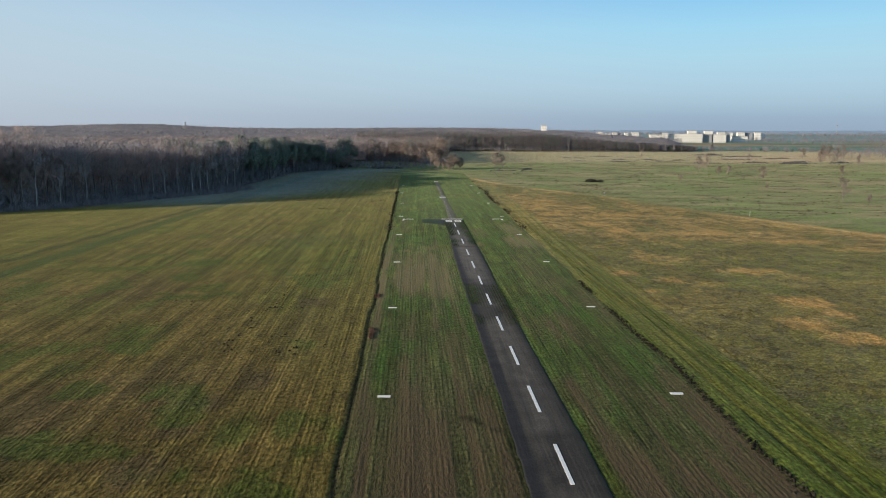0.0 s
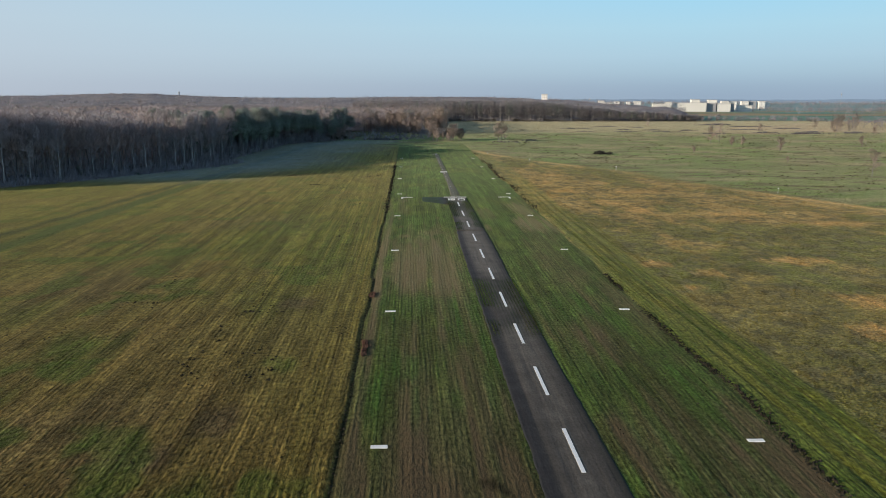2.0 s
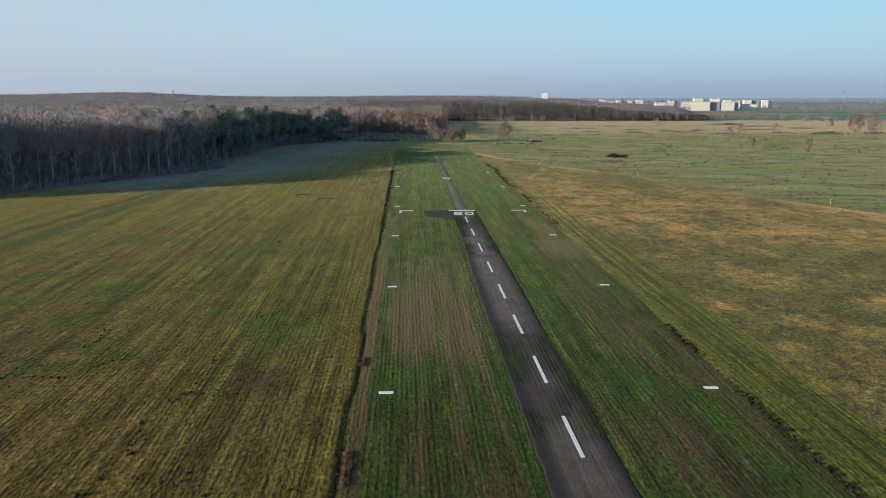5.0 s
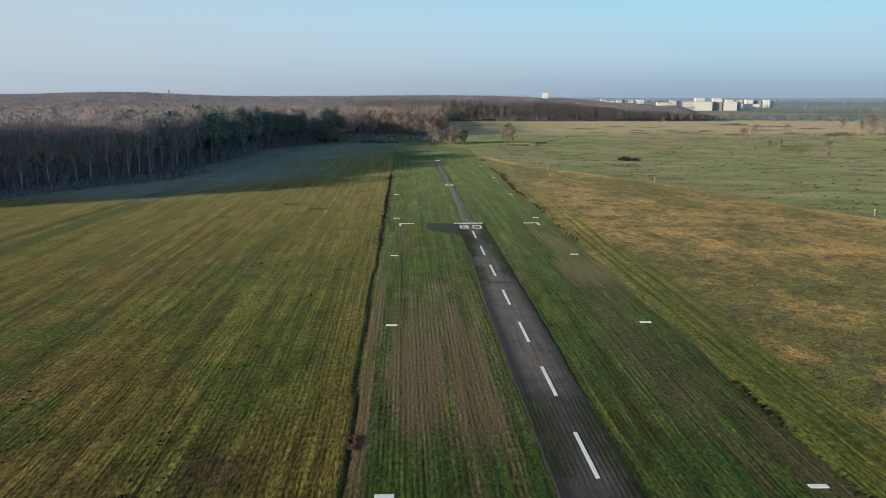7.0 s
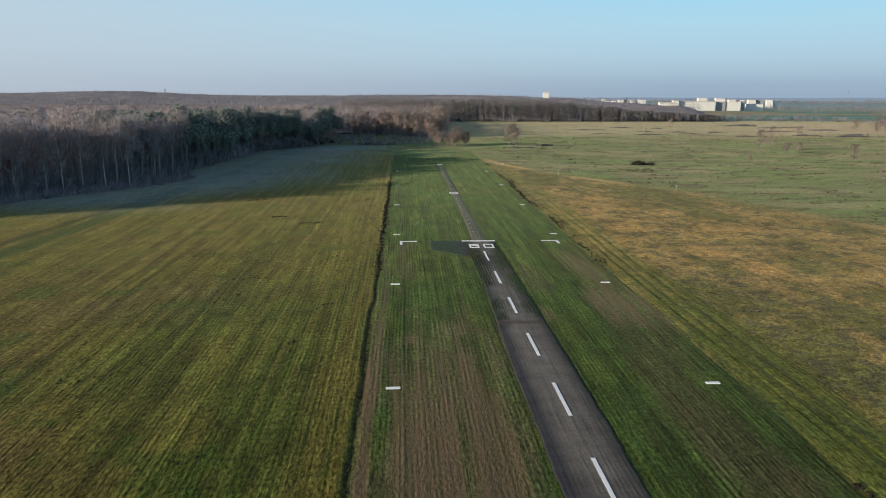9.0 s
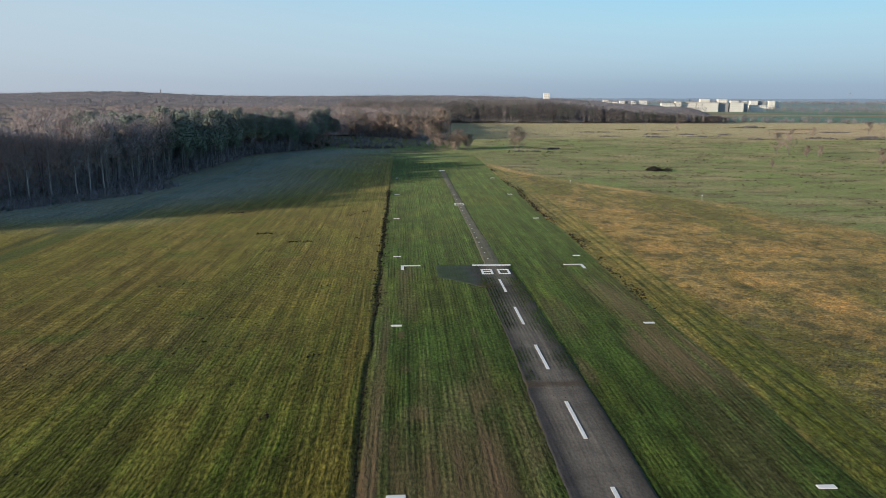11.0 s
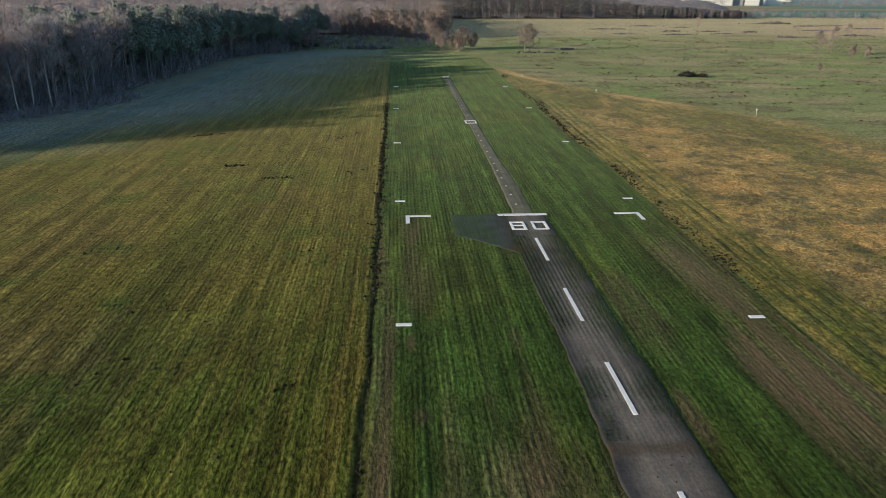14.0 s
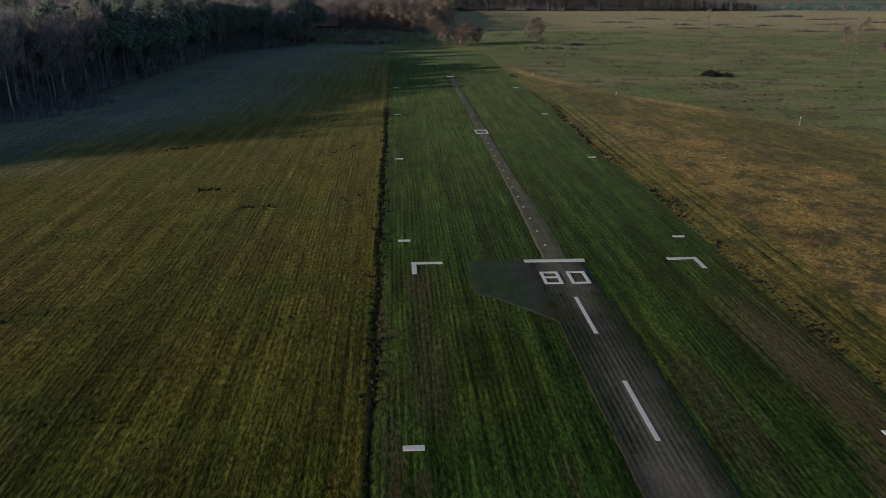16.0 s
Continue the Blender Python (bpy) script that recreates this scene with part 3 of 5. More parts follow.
def paving(x0, x1, y0, y1, dx, dy, left=None, right=None, apron=False):
    n, m = int(round((x1 - x0) / dx)) + 1, int(round((y1 - y0) / dy)) + 1
    u, yy = np.meshgrid(np.linspace(0, 1, n), np.linspace(y0, y1, m))
    xl = left(yy) if left else x0 + 0 * yy
    xr = right(yy) if right else x1 + 0 * yy
    rag = 0.3 * (fbm(xl, yy, 1.5, 3, 1, 3) - 0.5)
    xx = xl + (xr - xl) * u + rag * (1 - u) + 0.3 * (fbm(xr + 50, yy, 1.5, 4, 1, 3) - 0.5) * u
    z = 0.012 + 0.03 * (fbm(xx, yy, 0.6, 2, 40, 2) - 0.5) + 0.012 * sown_part(xx, yy) * np.sin(xx * 2 * np.pi / 0.42 + 2 * vn(xx, yy, 3, 1, 8)) - 0.045 * ((u < 0.001) | (u > 0.999))
    i = np.arange(n * m).reshape(m, n)
    q = np.stack([i[:-1, :-1], i[:-1, 1:], i[1:, 1:], i[1:, :-1]], -1).reshape(-1, 4)
    return np.stack([xx, yy, z], -1).reshape(-1, 3), q, strip_colour(xx, yy, apron).reshape(-1, 3)


def left_edge(y):
    return np.interp(y, (150, 180, 202.0, 204.5, 207.0, 208.2, 217.3), (9.05, 9.6, 9.5, 7.4, 4.8, 2.9, 2.9))


runway = tagged(new("runway"), "narrow dark gravel landing strip with white painted markings", "runway", kind="structure")
v, q, c = paving(9.5, 15.5, 20, 216.4, 0.1, 0.6, left_edge, lambda y: np.interp(y, (60, 127, 142, 205, 217), (15.4, 15.15, 15.35, 15.45, 14.9)), True)
piece("wide_strip", mesh_from("wide_strip", v, q, M_STRIP, c, True), runway)
v, q, c = paving(11.4, 13.3, 216.6, 365, 0.12, 0.6, lambda y: np.interp(y, (216, 235, 250, 365), (11.0, 11.35, 11.55, 11.4)), lambda y: np.interp(y, (216, 220, 234, 248, 365), (13.5, 13.9, 13.9, 13.4, 13.2)))
piece("narrow_strip", mesh_from("narrow_strip", v, q, M_STRIP, c * (1.0, 0.97, 0.92) + FRESH * 0.35, True), runway)


def slab(name, rects, z0, z1, parent, mat=M_WHITE, label=""):
    bm = bmesh.new()
    for x0, x1, y0, y1 in rects:
        box(bm, x0, x1, y0, y1, z0, z1)
    return part(name, bm, mat, parent, label)


for y in (37.9, 52.4, 67.0, 81.3, 95.8, 110.5, 125.2, 140.0, 154.8, 170.1, 184.8, 199.6):
    x = float(np.interp(y, (52, 96, 147, 177, 206), (12.62, 12.5, 12.42, 12.35, 12.2)))
    slab("centreline_dash", [(x - 0.165, x + 0.165, y, y + 7.3)], 0.0, 0.045, runway, label="white painted centreline dash")
slab("threshold_bar", [(9.0, 15.3, 215.7, 216.35)], 0.0, 0.08, runway, label="white painted threshold bar")
S = 0.30
slab("digit_eight", [(10.0, 11.8, 210.0, 210.0 + S), (10.0, 11.8, 211.45, 211.45 + S), (10.0, 11.8, 213.0 - S, 213.0), (10.0, 10.0 + S, 210 + S, 211.45), (11.8 - S, 11.8, 210 + S, 211.45),
                     (10.0, 10.0 + S, 211.45 + S, 213 - S), (11.8 - S, 11.8, 211.45 + S, 213 - S)], 0.0, 0.08, runway, label="white painted figure 8")
slab("digit_zero", [(12.65, 14.5, 210.0, 210.0 + S), (12.65, 14.5, 213.0 - S, 213.0), (12.65, 12.65 + S, 210 + S, 213 - S), (14.5 - S, 14.5, 210 + S, 213 - S)], 0.0, 0.08, runway, label="white painted figure 0")
slab("aiming_frame", [(10.9, 13.3, 281.2, 281.6), (10.9, 13.3, 284.1, 284.5), (10.9, 11.2, 281.6, 284.1), (13.0, 13.3, 281.6, 284.1)], 0.0, 0.08, runway, label="white painted square outline")
slab("end_bar", [(11.1, 13.2, 363.8, 364.8)], 0.0, 0.08, runway, label="white painted end bar")
for k in range(30):
    y = 220.6 + 4.7 * k
    if abs(y - 283) > 4:
        slab("centreline_spot", [(11.97, 12.22, y, y + 0.28)], 0.0, 0.05, runway, M_POST, "small worn white centreline spot")


def edge_marker(x, y, rot):
    bm = bmesh.new()
    box(bm, -0.69, 0.69, -0.26, 0.26, 0.0, 0.07, 0.015)
    me = bpy.data.meshes.new("edge_marker")
    bm.to_mesh(me)
    bm.free()
    me.materials.append(M_WHITE)
    return tagged(piece("edge_marker", me, None, pose(x, y, -0.01, 0, 0, rot)), "white concrete runway edge marker slab lying in grass", "runway marker", "runway edge markers")


MARKERS = [(34, -2.95), (71.65, -2.95), (108.8, -3.0), (146.7, -3.12), (184.9, -3.3), (222.9, -3.4), (261.6, -3.7), (301.4, -3.85), (341, -3.9)]
for y, x in MARKERS:
    edge_marker(x, y, random.uniform(-2, 2))
    edge_marker(27.95, y - 0.1, random.uniform(-2, 2))


def corner_marker(x, y, hand):
    bm = bmesh.new()
    box(bm, min(0, hand * 3.2), max(0, hand * 3.2), -0.55, 0.0, 0.0, 0.06)
    box(bm, min(0, hand * 0.5), max(0, hand * 0.5), -3.1, -0.55, 0.0, 0.06)
    me = bpy.data.meshes.new("corner_marker")
    bm.to_mesh(me)
    bm.free()
    me.materials.append(M_WHITE)
    tagged(piece("corner_marker", me, None, pose(x, y, -0.01)), "white L-shaped threshold corner marker on the grass", "runway marker", "threshold corner markers")


corner_marker(-2.75, 216.3, 1)
corner_marker(27.35, 216.3, -1)

# ---- trees ----
def tube(path, radii, sides=5):
    """Vertices and faces of a tapered tube along a path."""
    vs, fs = [], []
    for k, (p, r) in enumerate(zip(path, radii)):
        way = (Vector(path[min(k + 1, len(path) - 1)]) - Vector(path[max(k - 1, 0)])).normalized()
        a = way.orthogonal().normalized()
        b = way.cross(a)
        for s in range(sides):
            w = 2 * math.pi * s / sides
            vs.append(tuple(Vector(p) + float(r) * (math.cos(w) * a + math.sin(w) * b)))
    for k in range(len(path) - 1):
        for s in range(sides):
            t = (s + 1) % sides
            fs.append((k * sides + s, k * sides + t, (k + 1) * sides + t, (k + 1) * sides + s))
    return vs, fs


def joined(pieces):
    vs, fs = [], []
    for v, f in pieces:
        o = len(vs)
        vs += list(v)
        fs += [tuple(i + o for i in one) for one in f]
    return vs, fs


def twig_spray(rng, roots, count, length, width, rise, spread_out):
    """Many slender twigs, each one triangle, that start along the given limbs."""
    vs, fs = [], []
    for k in range(count):
        p = roots[rng.randrange(len(roots))]
        a = rng.uniform(0, 2 * math.pi)
        l = length * rng.uniform(0.5, 1.3)
        d = Vector((math.cos(a) * spread_out, math.sin(a) * spread_out, rise + rng.uniform(-0.5, 0.5))).normalized()
        o = Vector(p) + Vector((rng.gauss(0, 0.3), rng.gauss(0, 0.3), rng.gauss(0, 0.3)))
        w = Vector((rng.uniform(-1, 1), rng.uniform(-1, 1), rng.uniform(-0.3, 0.3))).normalized() * width * rng.uniform(0.6, 1.3)
        n = len(vs)
        vs += [tuple(o - w), tuple(o + w), tuple(o + d * l)]
        fs.append((n, n + 1, n + 2))
    return vs, fs


def bare_tree(name, seed, height, girth, bark, twig, twigs, width, clear=0.35, crown_r=0.16, limbs=16, twig_len=1.7, rise=1.0):
    """A leafless tree: leaning trunk, rising limbs and a crown of fine twigs."""
    rng = random.Random(seed)
    lean = (rng.uniform(-0.05, 0.05), rng.uniform(-0.05, 0.05))
    path = [(lean[0] * z + 0.12 * math.sin(z * 0.5 + seed), lean[1] * z + 0.12 * math.cos(z * 0.4 + seed), z) for z in np.linspace(-0.2, height * 0.97, 9)]
    wood = [tube(path, np.linspace(girth, girth * 0.12, 9), 6)]
    roots = [path[k] for k in (5, 6, 7, 8)] * 2
    for k in range(limbs):
        f = clear + (0.95 - clear) * (k + rng.random()) / limbs
        z = f * height
        s = Vector((np.interp(z, [p[2] for p in path], [p[0] for p in path]), np.interp(z, [p[2] for p in path], [p[1] for p in path]), z))
        a = rng.uniform(0, 2 * math.pi)
        reach = height * crown_r * (1.15 - 0.75 * abs(f - clear - 0.2)) * rng.uniform(0.6, 1.15)
        up = reach * rng.uniform(0.9, 1.9) * rise
        pts = [s + Vector((math.cos(a) * reach * q, math.sin(a) * reach * q, up * q ** 1.2)) for q in (0, 0.35, 0.7, 1.0)]
        pts = [Vector((p.x, p.y, min(p.z, height * 1.02))) for p in pts]
        wood.append(tube([tuple(p) for p in pts], [girth * 0.34 * (1 - 0.6 * f), girth * 0.22 * (1 - 0.5 * f), girth * 0.13, 0.015], 3))
        roots += [tuple(p) for p in pts[1:]] + [tuple((pts[2] + pts[3]) / 2)]
    tree = new(name)
    v, f = joined(wood)
    piece("trunk", mesh_from("trunk", v, f, bark, None, True), tree)
    v, f = twig_spray(rng, roots, twigs, twig_len, width, 0.9 * rise, 0.8)
    v = np.array(v).reshape(-1, 3, 3)
    v, outward = faced(v, v.mean(1) - np.array((0, 0, 0.55 * height)) + np.random.RandomState(seed).normal(0, 0.12 * height, (len(v), 3)))
    piece("crown", mesh_from("crown", v, f, twig, outward=outward), tree)
    return tree


def clump(rng, centre, r, count, size, flat=0.7):
    """A clump of needle sprays: small tilted triangles in a ragged ball."""
    vs, fs = [], []
    for k in range(count):
        d = Vector((rng.gauss(0, 1), rng.gauss(0, 1), rng.gauss(0, 1))).normalized() * r * rng.uniform(0.5, 1.1)
        o = Vector(centre) + Vector((d.x, d.y, d.z * flat))
        u = Vector((rng.uniform(-1, 1), rng.uniform(-1, 1), rng.uniform(-0.4, 0.9))).normalized() * size * rng.uniform(0.6, 1.3)
        w = u.cross(Vector((rng.uniform(-1, 1), rng.uniform(-1, 1), rng.uniform(-1, 1)))).normalized() * size * 0.45
        n = len(vs)
        vs += [tuple(o - w), tuple(o + w), tuple(o + u)]
        fs.append((n, n + 1, n + 2))
    return vs, fs


def pine_tree(name, seed, height, clear, clumps, count, size=0.7, radius=3.2):
    rng = random.Random(seed)
    path = [(0.2 * math.sin(z * 0.3 + seed), 0.2 * math.cos(z * 0.25 + seed), z) for z in np.linspace(-0.2, height * 0.95, 8)]
    wood, leaf = [tube(path, np.linspace(0.24, 0.05, 8), 6)], []
    for k in range(clumps):
        f = clear + (1 - clear) * (k + rng.random()) / clumps
        a = k * 2.4 + rng.uniform(-0.4, 0.4)
        reach = radius * math.sqrt(max(0.02, 1 - ((f - 0.3 * clear - 0.7 * 0.66) / (1.03 - 0.3 * clear - 0.7 * 0.66)) ** 2)) * rng.uniform(0.35, 1.0)
        z = f * height
        tip = (math.cos(a) * reach, math.sin(a) * reach, z + 0.3 * reach)
        wood.append(tube([(0.1, 0.1, z - 0.2), tip], [0.08, 0.02], 3))
        leaf.append(clump(rng, tip, 0.45 * radius * rng.uniform(0.6, 1.1), count, size))
    tree = new(name)
    v, fs = joined(wood)
    piece("trunk", mesh_from("trunk", v, fs, M_BARK_DARK, None, True), tree)
    v, fs = joined(leaf)
    v = np.array(v).reshape(-1, 3, 3)
    middle = v.reshape(clumps, -1, 3).mean(1).repeat(count, 0)
    v, outward = faced(v, (v.mean(1) - middle) / radius * 2.5 + (middle - np.array((0, 0, 0.6 * height))) / radius + np.array((0, 0, 0.3)))
    piece("crown", mesh_from("crown", v, fs, M_NEEDLE, outward=outward), tree)
    return tree


def put_copies(kinds, places, label, category, group):
    """Copies of the models at places (x, y, scale, kind); the models move to their first places."""
    used = set()
    for x, y, s, k in places:
        m = pose(x, y, 0, 0, 0, random.uniform(0, 360)) @ Matrix.Diagonal((s * random.uniform(0.9, 1.15), s * random.uniform(0.9, 1.15), s, 1))
        tree = kinds[k]
        if k in used:
            tree = copy_thing(tree, m)
        else:
            tree.matrix_basis = m
            used.add(k)
        tagged(tree, label[k] if isinstance(label, list) else label, category, group)
    for k, tree in enumerate(kinds):
        if k not in used:
            for o in list(tree.children_recursive) + [tree]:
                bpy.data.objects.remove(o)


def along(line, gap):
    """Points every gap metres along a line, with the inward normal."""
    out, carry = [], 0.0
    for (x0, y0), (x1, y1) in zip(line, line[1:]):
        l = math.hypot(x1 - x0, y1 - y0)
        d = carry
        while d < l:
            out.append((x0 + (x1 - x0) * d / l, y0 + (y1 - y0) * d / l, -(y1 - y0) / l, (x1 - x0) / l))
            d += gap
        carry = d - l
    return out


birch_kinds = [bare_tree("birch_tree", 10 + k, (20.5, 19, 21.5, 18, 20, 22)[k], 0.15, M_BARK, (M_TWIG, M_TWIG_RED)[k % 2], 1900, 0.038, 0.42, 0.17, 22, 1.35, 0.85) for k in range(6)]
pine_kinds = [pine_tree("pine_tree", 40 + k, (23, 21, 24.5)[k], (0.46, 0.36, 0.52)[k], 40, 72, 0.52, 4.3) for k in range(3)]
birches, pines = [], []
for row, inset in enumerate((1.5, 6.5, 12, 18)):
    for x, y, ax, ay in along(BORDER[1:] + [(-47, 500), (-50, 560)], (3.2, 3.6, 4.0, 4.6)[row]):
        d = inset + random.uniform(-1.5, 2.5)
        px, py = x + ax * d + random.uniform(-1, 1), y + ay * d + random.uniform(-1, 1)
        piney = (0.0 if y < 340 else 0.95) if row == 0 else 0.06 if y < 312 else 0.9 if y < 460 else 0.4
        small = float(np.interp(y, (200, 256, 290, 438, 456, 470, 490), (1.22, 1.2, 1.0, 1.0, 0.8, 0.8, 0.9)))
        if random.random() < piney:
            pines.append((px, py, random.uniform(0.74, 0.92) * min(small, 1.0), random.randrange(3)))
        else:
            birches.append((px, py, random.uniform(0.72, 0.92) * small, random.randrange(6)))
for cx, cy, n, w in ((-124, 425, 13, 9), (-186, 303, 22, 11), (-215, 330, 10, 12), (-150, 340, 3, 6), (-58, 520, 5, 6), (-48, 545, 6, 7), (-140, 480, 6, 10), (-260, 420, 6, 20)):
    for k in range(n):
        pines.append((cx + random.gauss(0, w), cy + random.gauss(0, w * 0.7), random.uniform(0.74, 0.88), random.randrange(3)))
put_copies(birch_kinds, birches, "leafless birch tree with pale trunk at the wood's edge", "tree", "birches of the wood's edge")
white_kinds = [bare_tree("white_birch", 90 + k, (19, 17)[k], 0.2, M_BARK_WHITE, M_TWIG, 700, 0.045, 0.3, 0.17, 14) for k in range(2)]
whites = [(-91.5, 309, 0.98, 0), (-138, 252, 0.9, 1), (-88, 322, 0.85, 1), (-112, 283, 0.9, 0), (-116, 275, 0.85, 1), (-127, 255, 0.9, 1), (-132, 249, 0.85, 0), (-147, 243, 0.9, 1), (-155, 238, 0.85, 0), (-100, 296, 0.9, 0), (-104, 293, 0.8, 1), (-94, 305, 0.85, 0), (-88.5, 327, 0.9, 0), (-90, 331, 0.85, 1), (-91, 318, 0.8, 1), (-121, 262, 0.85, 0), (-96, 302, 0.8, 1), (-88, 339, 0.85, 0), (-108, 292, 0.85, 1), (-164, 234, 0.9, 0), (-92.5, 313, 0.7, 1)]
put_copies(white_kinds, [(x + 6.5, y - 3, s, k) for x, y, s, k in whites], "slender white-barked birch standing before the wood", "tree", "white birches before the wood")
put_copies(pine_kinds, pines, "tall dark green pine tree at the wood's edge", "tree", "pines of the wood's edge")


BROWNS = [(0.29, 0.21, 0.19), (0.31, 0.24, 0.20), (0.25, 0.21, 0.21), (0.265, 0.22, 0.215), (0.33, 0.255, 0.205)]
# Haze over the woods is put into these three bluish tone lists.
HAZE_GREYS = [(0.30, 0.275, 0.30), (0.32, 0.285, 0.295), (0.27, 0.26, 0.295)]
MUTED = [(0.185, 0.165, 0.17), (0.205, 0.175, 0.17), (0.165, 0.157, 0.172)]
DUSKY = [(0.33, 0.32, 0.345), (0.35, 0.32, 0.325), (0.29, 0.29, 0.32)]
EVERGREEN = [(0.14, 0.185, 0.115), (0.16, 0.19, 0.11), (0.12, 0.165, 0.125)]


def wood_mass(name, places, twigs, length, width, tones, bark, label, low=0.45, needle=0.1, trunk=0.16, bulk=0.17, lift_up=0.45):
    """Many simpler trees as one mass: trunks and rounded crowns of fine twigs; some are evergreen."""
    rng = np.random.RandomState(len(name) * 7)
    V, F, MI, C, O, n = [], [], [], [], [], 0
    for x, y, h in places:
        green = rng.rand() < needle
        k = twigs
        r = h * bulk * rng.uniform(0.75, 1.2)
        out = rng.normal(0, 1, (k, 3))
        out /= np.linalg.norm(out, axis=1)[:, None]
        at = out * (rng.rand(k) ** 0.42)[:, None]
        base = np.stack([x + r * at[:, 0], y + r * at[:, 1], h * (0.5 + low / 2 + (0.5 - low / 2) * at[:, 2]) - 0.4 * length], -1)
        way = out * 0.75 + rng.normal(0, 0.45, (k, 3)) + np.array((0, 0, lift_up))
        up = way / np.linalg.norm(way, axis=1)[:, None] * (length * (0.55 if green else 1.0) * rng.uniform(0.5, 1.3, k))[:, None]
        b = rng.normal(0, 1, (k, 3))
        side = np.cross(up, b)
        side *= (width * (2.4 if green else 1.0) * rng.uniform(0.5, 1.3, k) / np.linalg.norm(side, axis=1))[:, None]
        tri, turned = faced(np.stack([base - side, base + side, base + up], 1), out + rng.normal(0, 0.1, (k, 3)) + np.array((0, 0, 0.3)))
        V.append(tri)
        O.append(turned)
        O.append(np.tile((-0.5, -0.8, 0.3), (5, 1)))
        F.append(n + np.arange(3 * k).reshape(k, 3))
        MI.append(np.zeros(k))
        tone = np.array((EVERGREEN if green else tones)[rng.randint(len(EVERGREEN if green else tones))]) * rng.uniform(0.75, 1.2)
        n += 3 * k
        w = trunk * rng.uniform(0.6, 1.2)
        lean = rng.normal(0, 0.4, 2)
        V.append(np.array([(x - w, y, 0), (x + w, y, 0), (x + lean[0], y + lean[1], h * 0.9), (x, y - w, 0), (x, y + w, 0)]))
        F.append(np.array([(n, n + 1, n + 2), (n + 3, n + 4, n + 2)]))
        MI.append(np.array([1, 1]))
        C.append(np.repeat(tone[None, :], 3 * k + 5, 0))
        n += 5
    me = mesh_from(name, np.concatenate(V), np.concatenate(F), [M_CROWN, bark], np.concatenate(C), True, np.concatenate(O))
    me.polygons.foreach_set("material_index", np.concatenate(MI).astype(np.int32))
    return tagged(piece(name, me), label, "wood", kind="stuff")


rng = np.random.RandomState(5)
inner, deep = [], []
for k in range(60000):
    x, y = rng.uniform(-900, 30), rng.uniform(180, 820)
    d = wood_edge_x(y) - x - 20 if y < 470 else max(-50 - x, min(y - 560, 30 - x))
    if d < 0:
        continue
    gap = 0.034 / (1 + d / 30.0) + 0.0026
    if rng.rand() < gap * 930 * 640 / 60000:
        (inner if d < 60 else deep).append((x, y, rng.uniform(14.5, 19.5) * (1 + 0.05 * math.sin(x * 0.03 + y * 0.02))))
wood_mass("inner_wood", inner, 200, 1.3, 0.065, BROWNS, M_BARK_DARK, "bare reddish-brown winter wood with scattered pines", 0.45, 0.06, 0.12, 0.19, 0.45)
wood_mass("deep_wood", deep, 80, 1.4, 0.09, BROWNS, M_BARK_DARK, "far crowns of the bare brown winter wood", 0.45, 0.09, 0.14, 0.24, 0.3)



def canopy(name, xs_c, ys_c, top, tones, mat, size, label):
    """The closed mass of crowns of a wood: rounded lumps of interlaced twigs that slope down to the wood's border."""
    cx, cy = np.meshgrid(xs_c, ys_c)
    cz = top(cx, cy)
    lumpy = np.abs(2 * vn(cx, cy, size, 3) - 1) * 0.6 + np.abs(2 * vn(cx, cy, size * 0.55, 5) - 1) * 0.4
    cz = cz * (0.86 + 0.26 * lumpy) - 0.3
    pick = np.clip((fbm(cx, cy, size * 1.3, 6, 1.0, 3) - 0.25) * 2.0, 0, 0.999) * len(tones)
    tone = np.array(tones)[pick.astype(int)] * (0.8 + 0.4 * vn(cx, cy, size * 0.8, 7))[..., None]
    ok = cz > 0.5
    i = np.arange(cx.size).reshape(cx.shape)
    q = np.stack([i[:-1, :-1], i[:-1, 1:], i[1:, 1:], i[1:, :-1]], -1)[ok[:-1, :-1] & ok[1:, 1:] & ok[:-1, 1:] & ok[1:, :-1]]
    used, q = np.unique(q, return_inverse=True)
    v = np.stack([cx, cy, cz], -1).reshape(-1, 3)[used]
    tagged(piece(name, mesh_from(name, v, q.reshape(-1, 4), mat, tone.reshape(-1, 3)[used], True)), label, "wood", kind="stuff")


def near_top(x, y):
    depth = np.where(y < 470, wood_edge_x(np.minimum(y, 470)) - x, np.maximum(-50 - x, np.minimum(y - 566, 24 - x)))
    return 14.2 * (1 + 0.05 * np.sin(x * 0.03 + y * 0.02)) * step(depth, 8, 26) * step(-y, -830, -815) * step(x, -905, -890)


def far_top(x, y):
    rise = (2.5 * np.sin(x * 0.006 + 1.0) + 2.5 + 7 * np.exp(-((x / y + 0.36) / 0.09) ** 2)) * step(y, 1150, 1250)
    inside = step(0.85 * y + 50 - np.abs(x), 0, 60) * step(-x, -345, -300) * step(y, 815, 860) * step(-y, -2600, -2500)
    return (15.5 + rise) * inside


def poplar_top(x, y):
    taper = np.interp(x, (-60, 140, 180, 225, 250, 300, 320), (1, 1, 0.8, 0.57, 0.5, 0.35, 0.3))
    return 16.0 * taper * step(y - 0.06 * np.abs(x - 100), 796, 812) * step(-y, -1005, -990) * step(x, -62, -50) * step(-x, -322, -312)


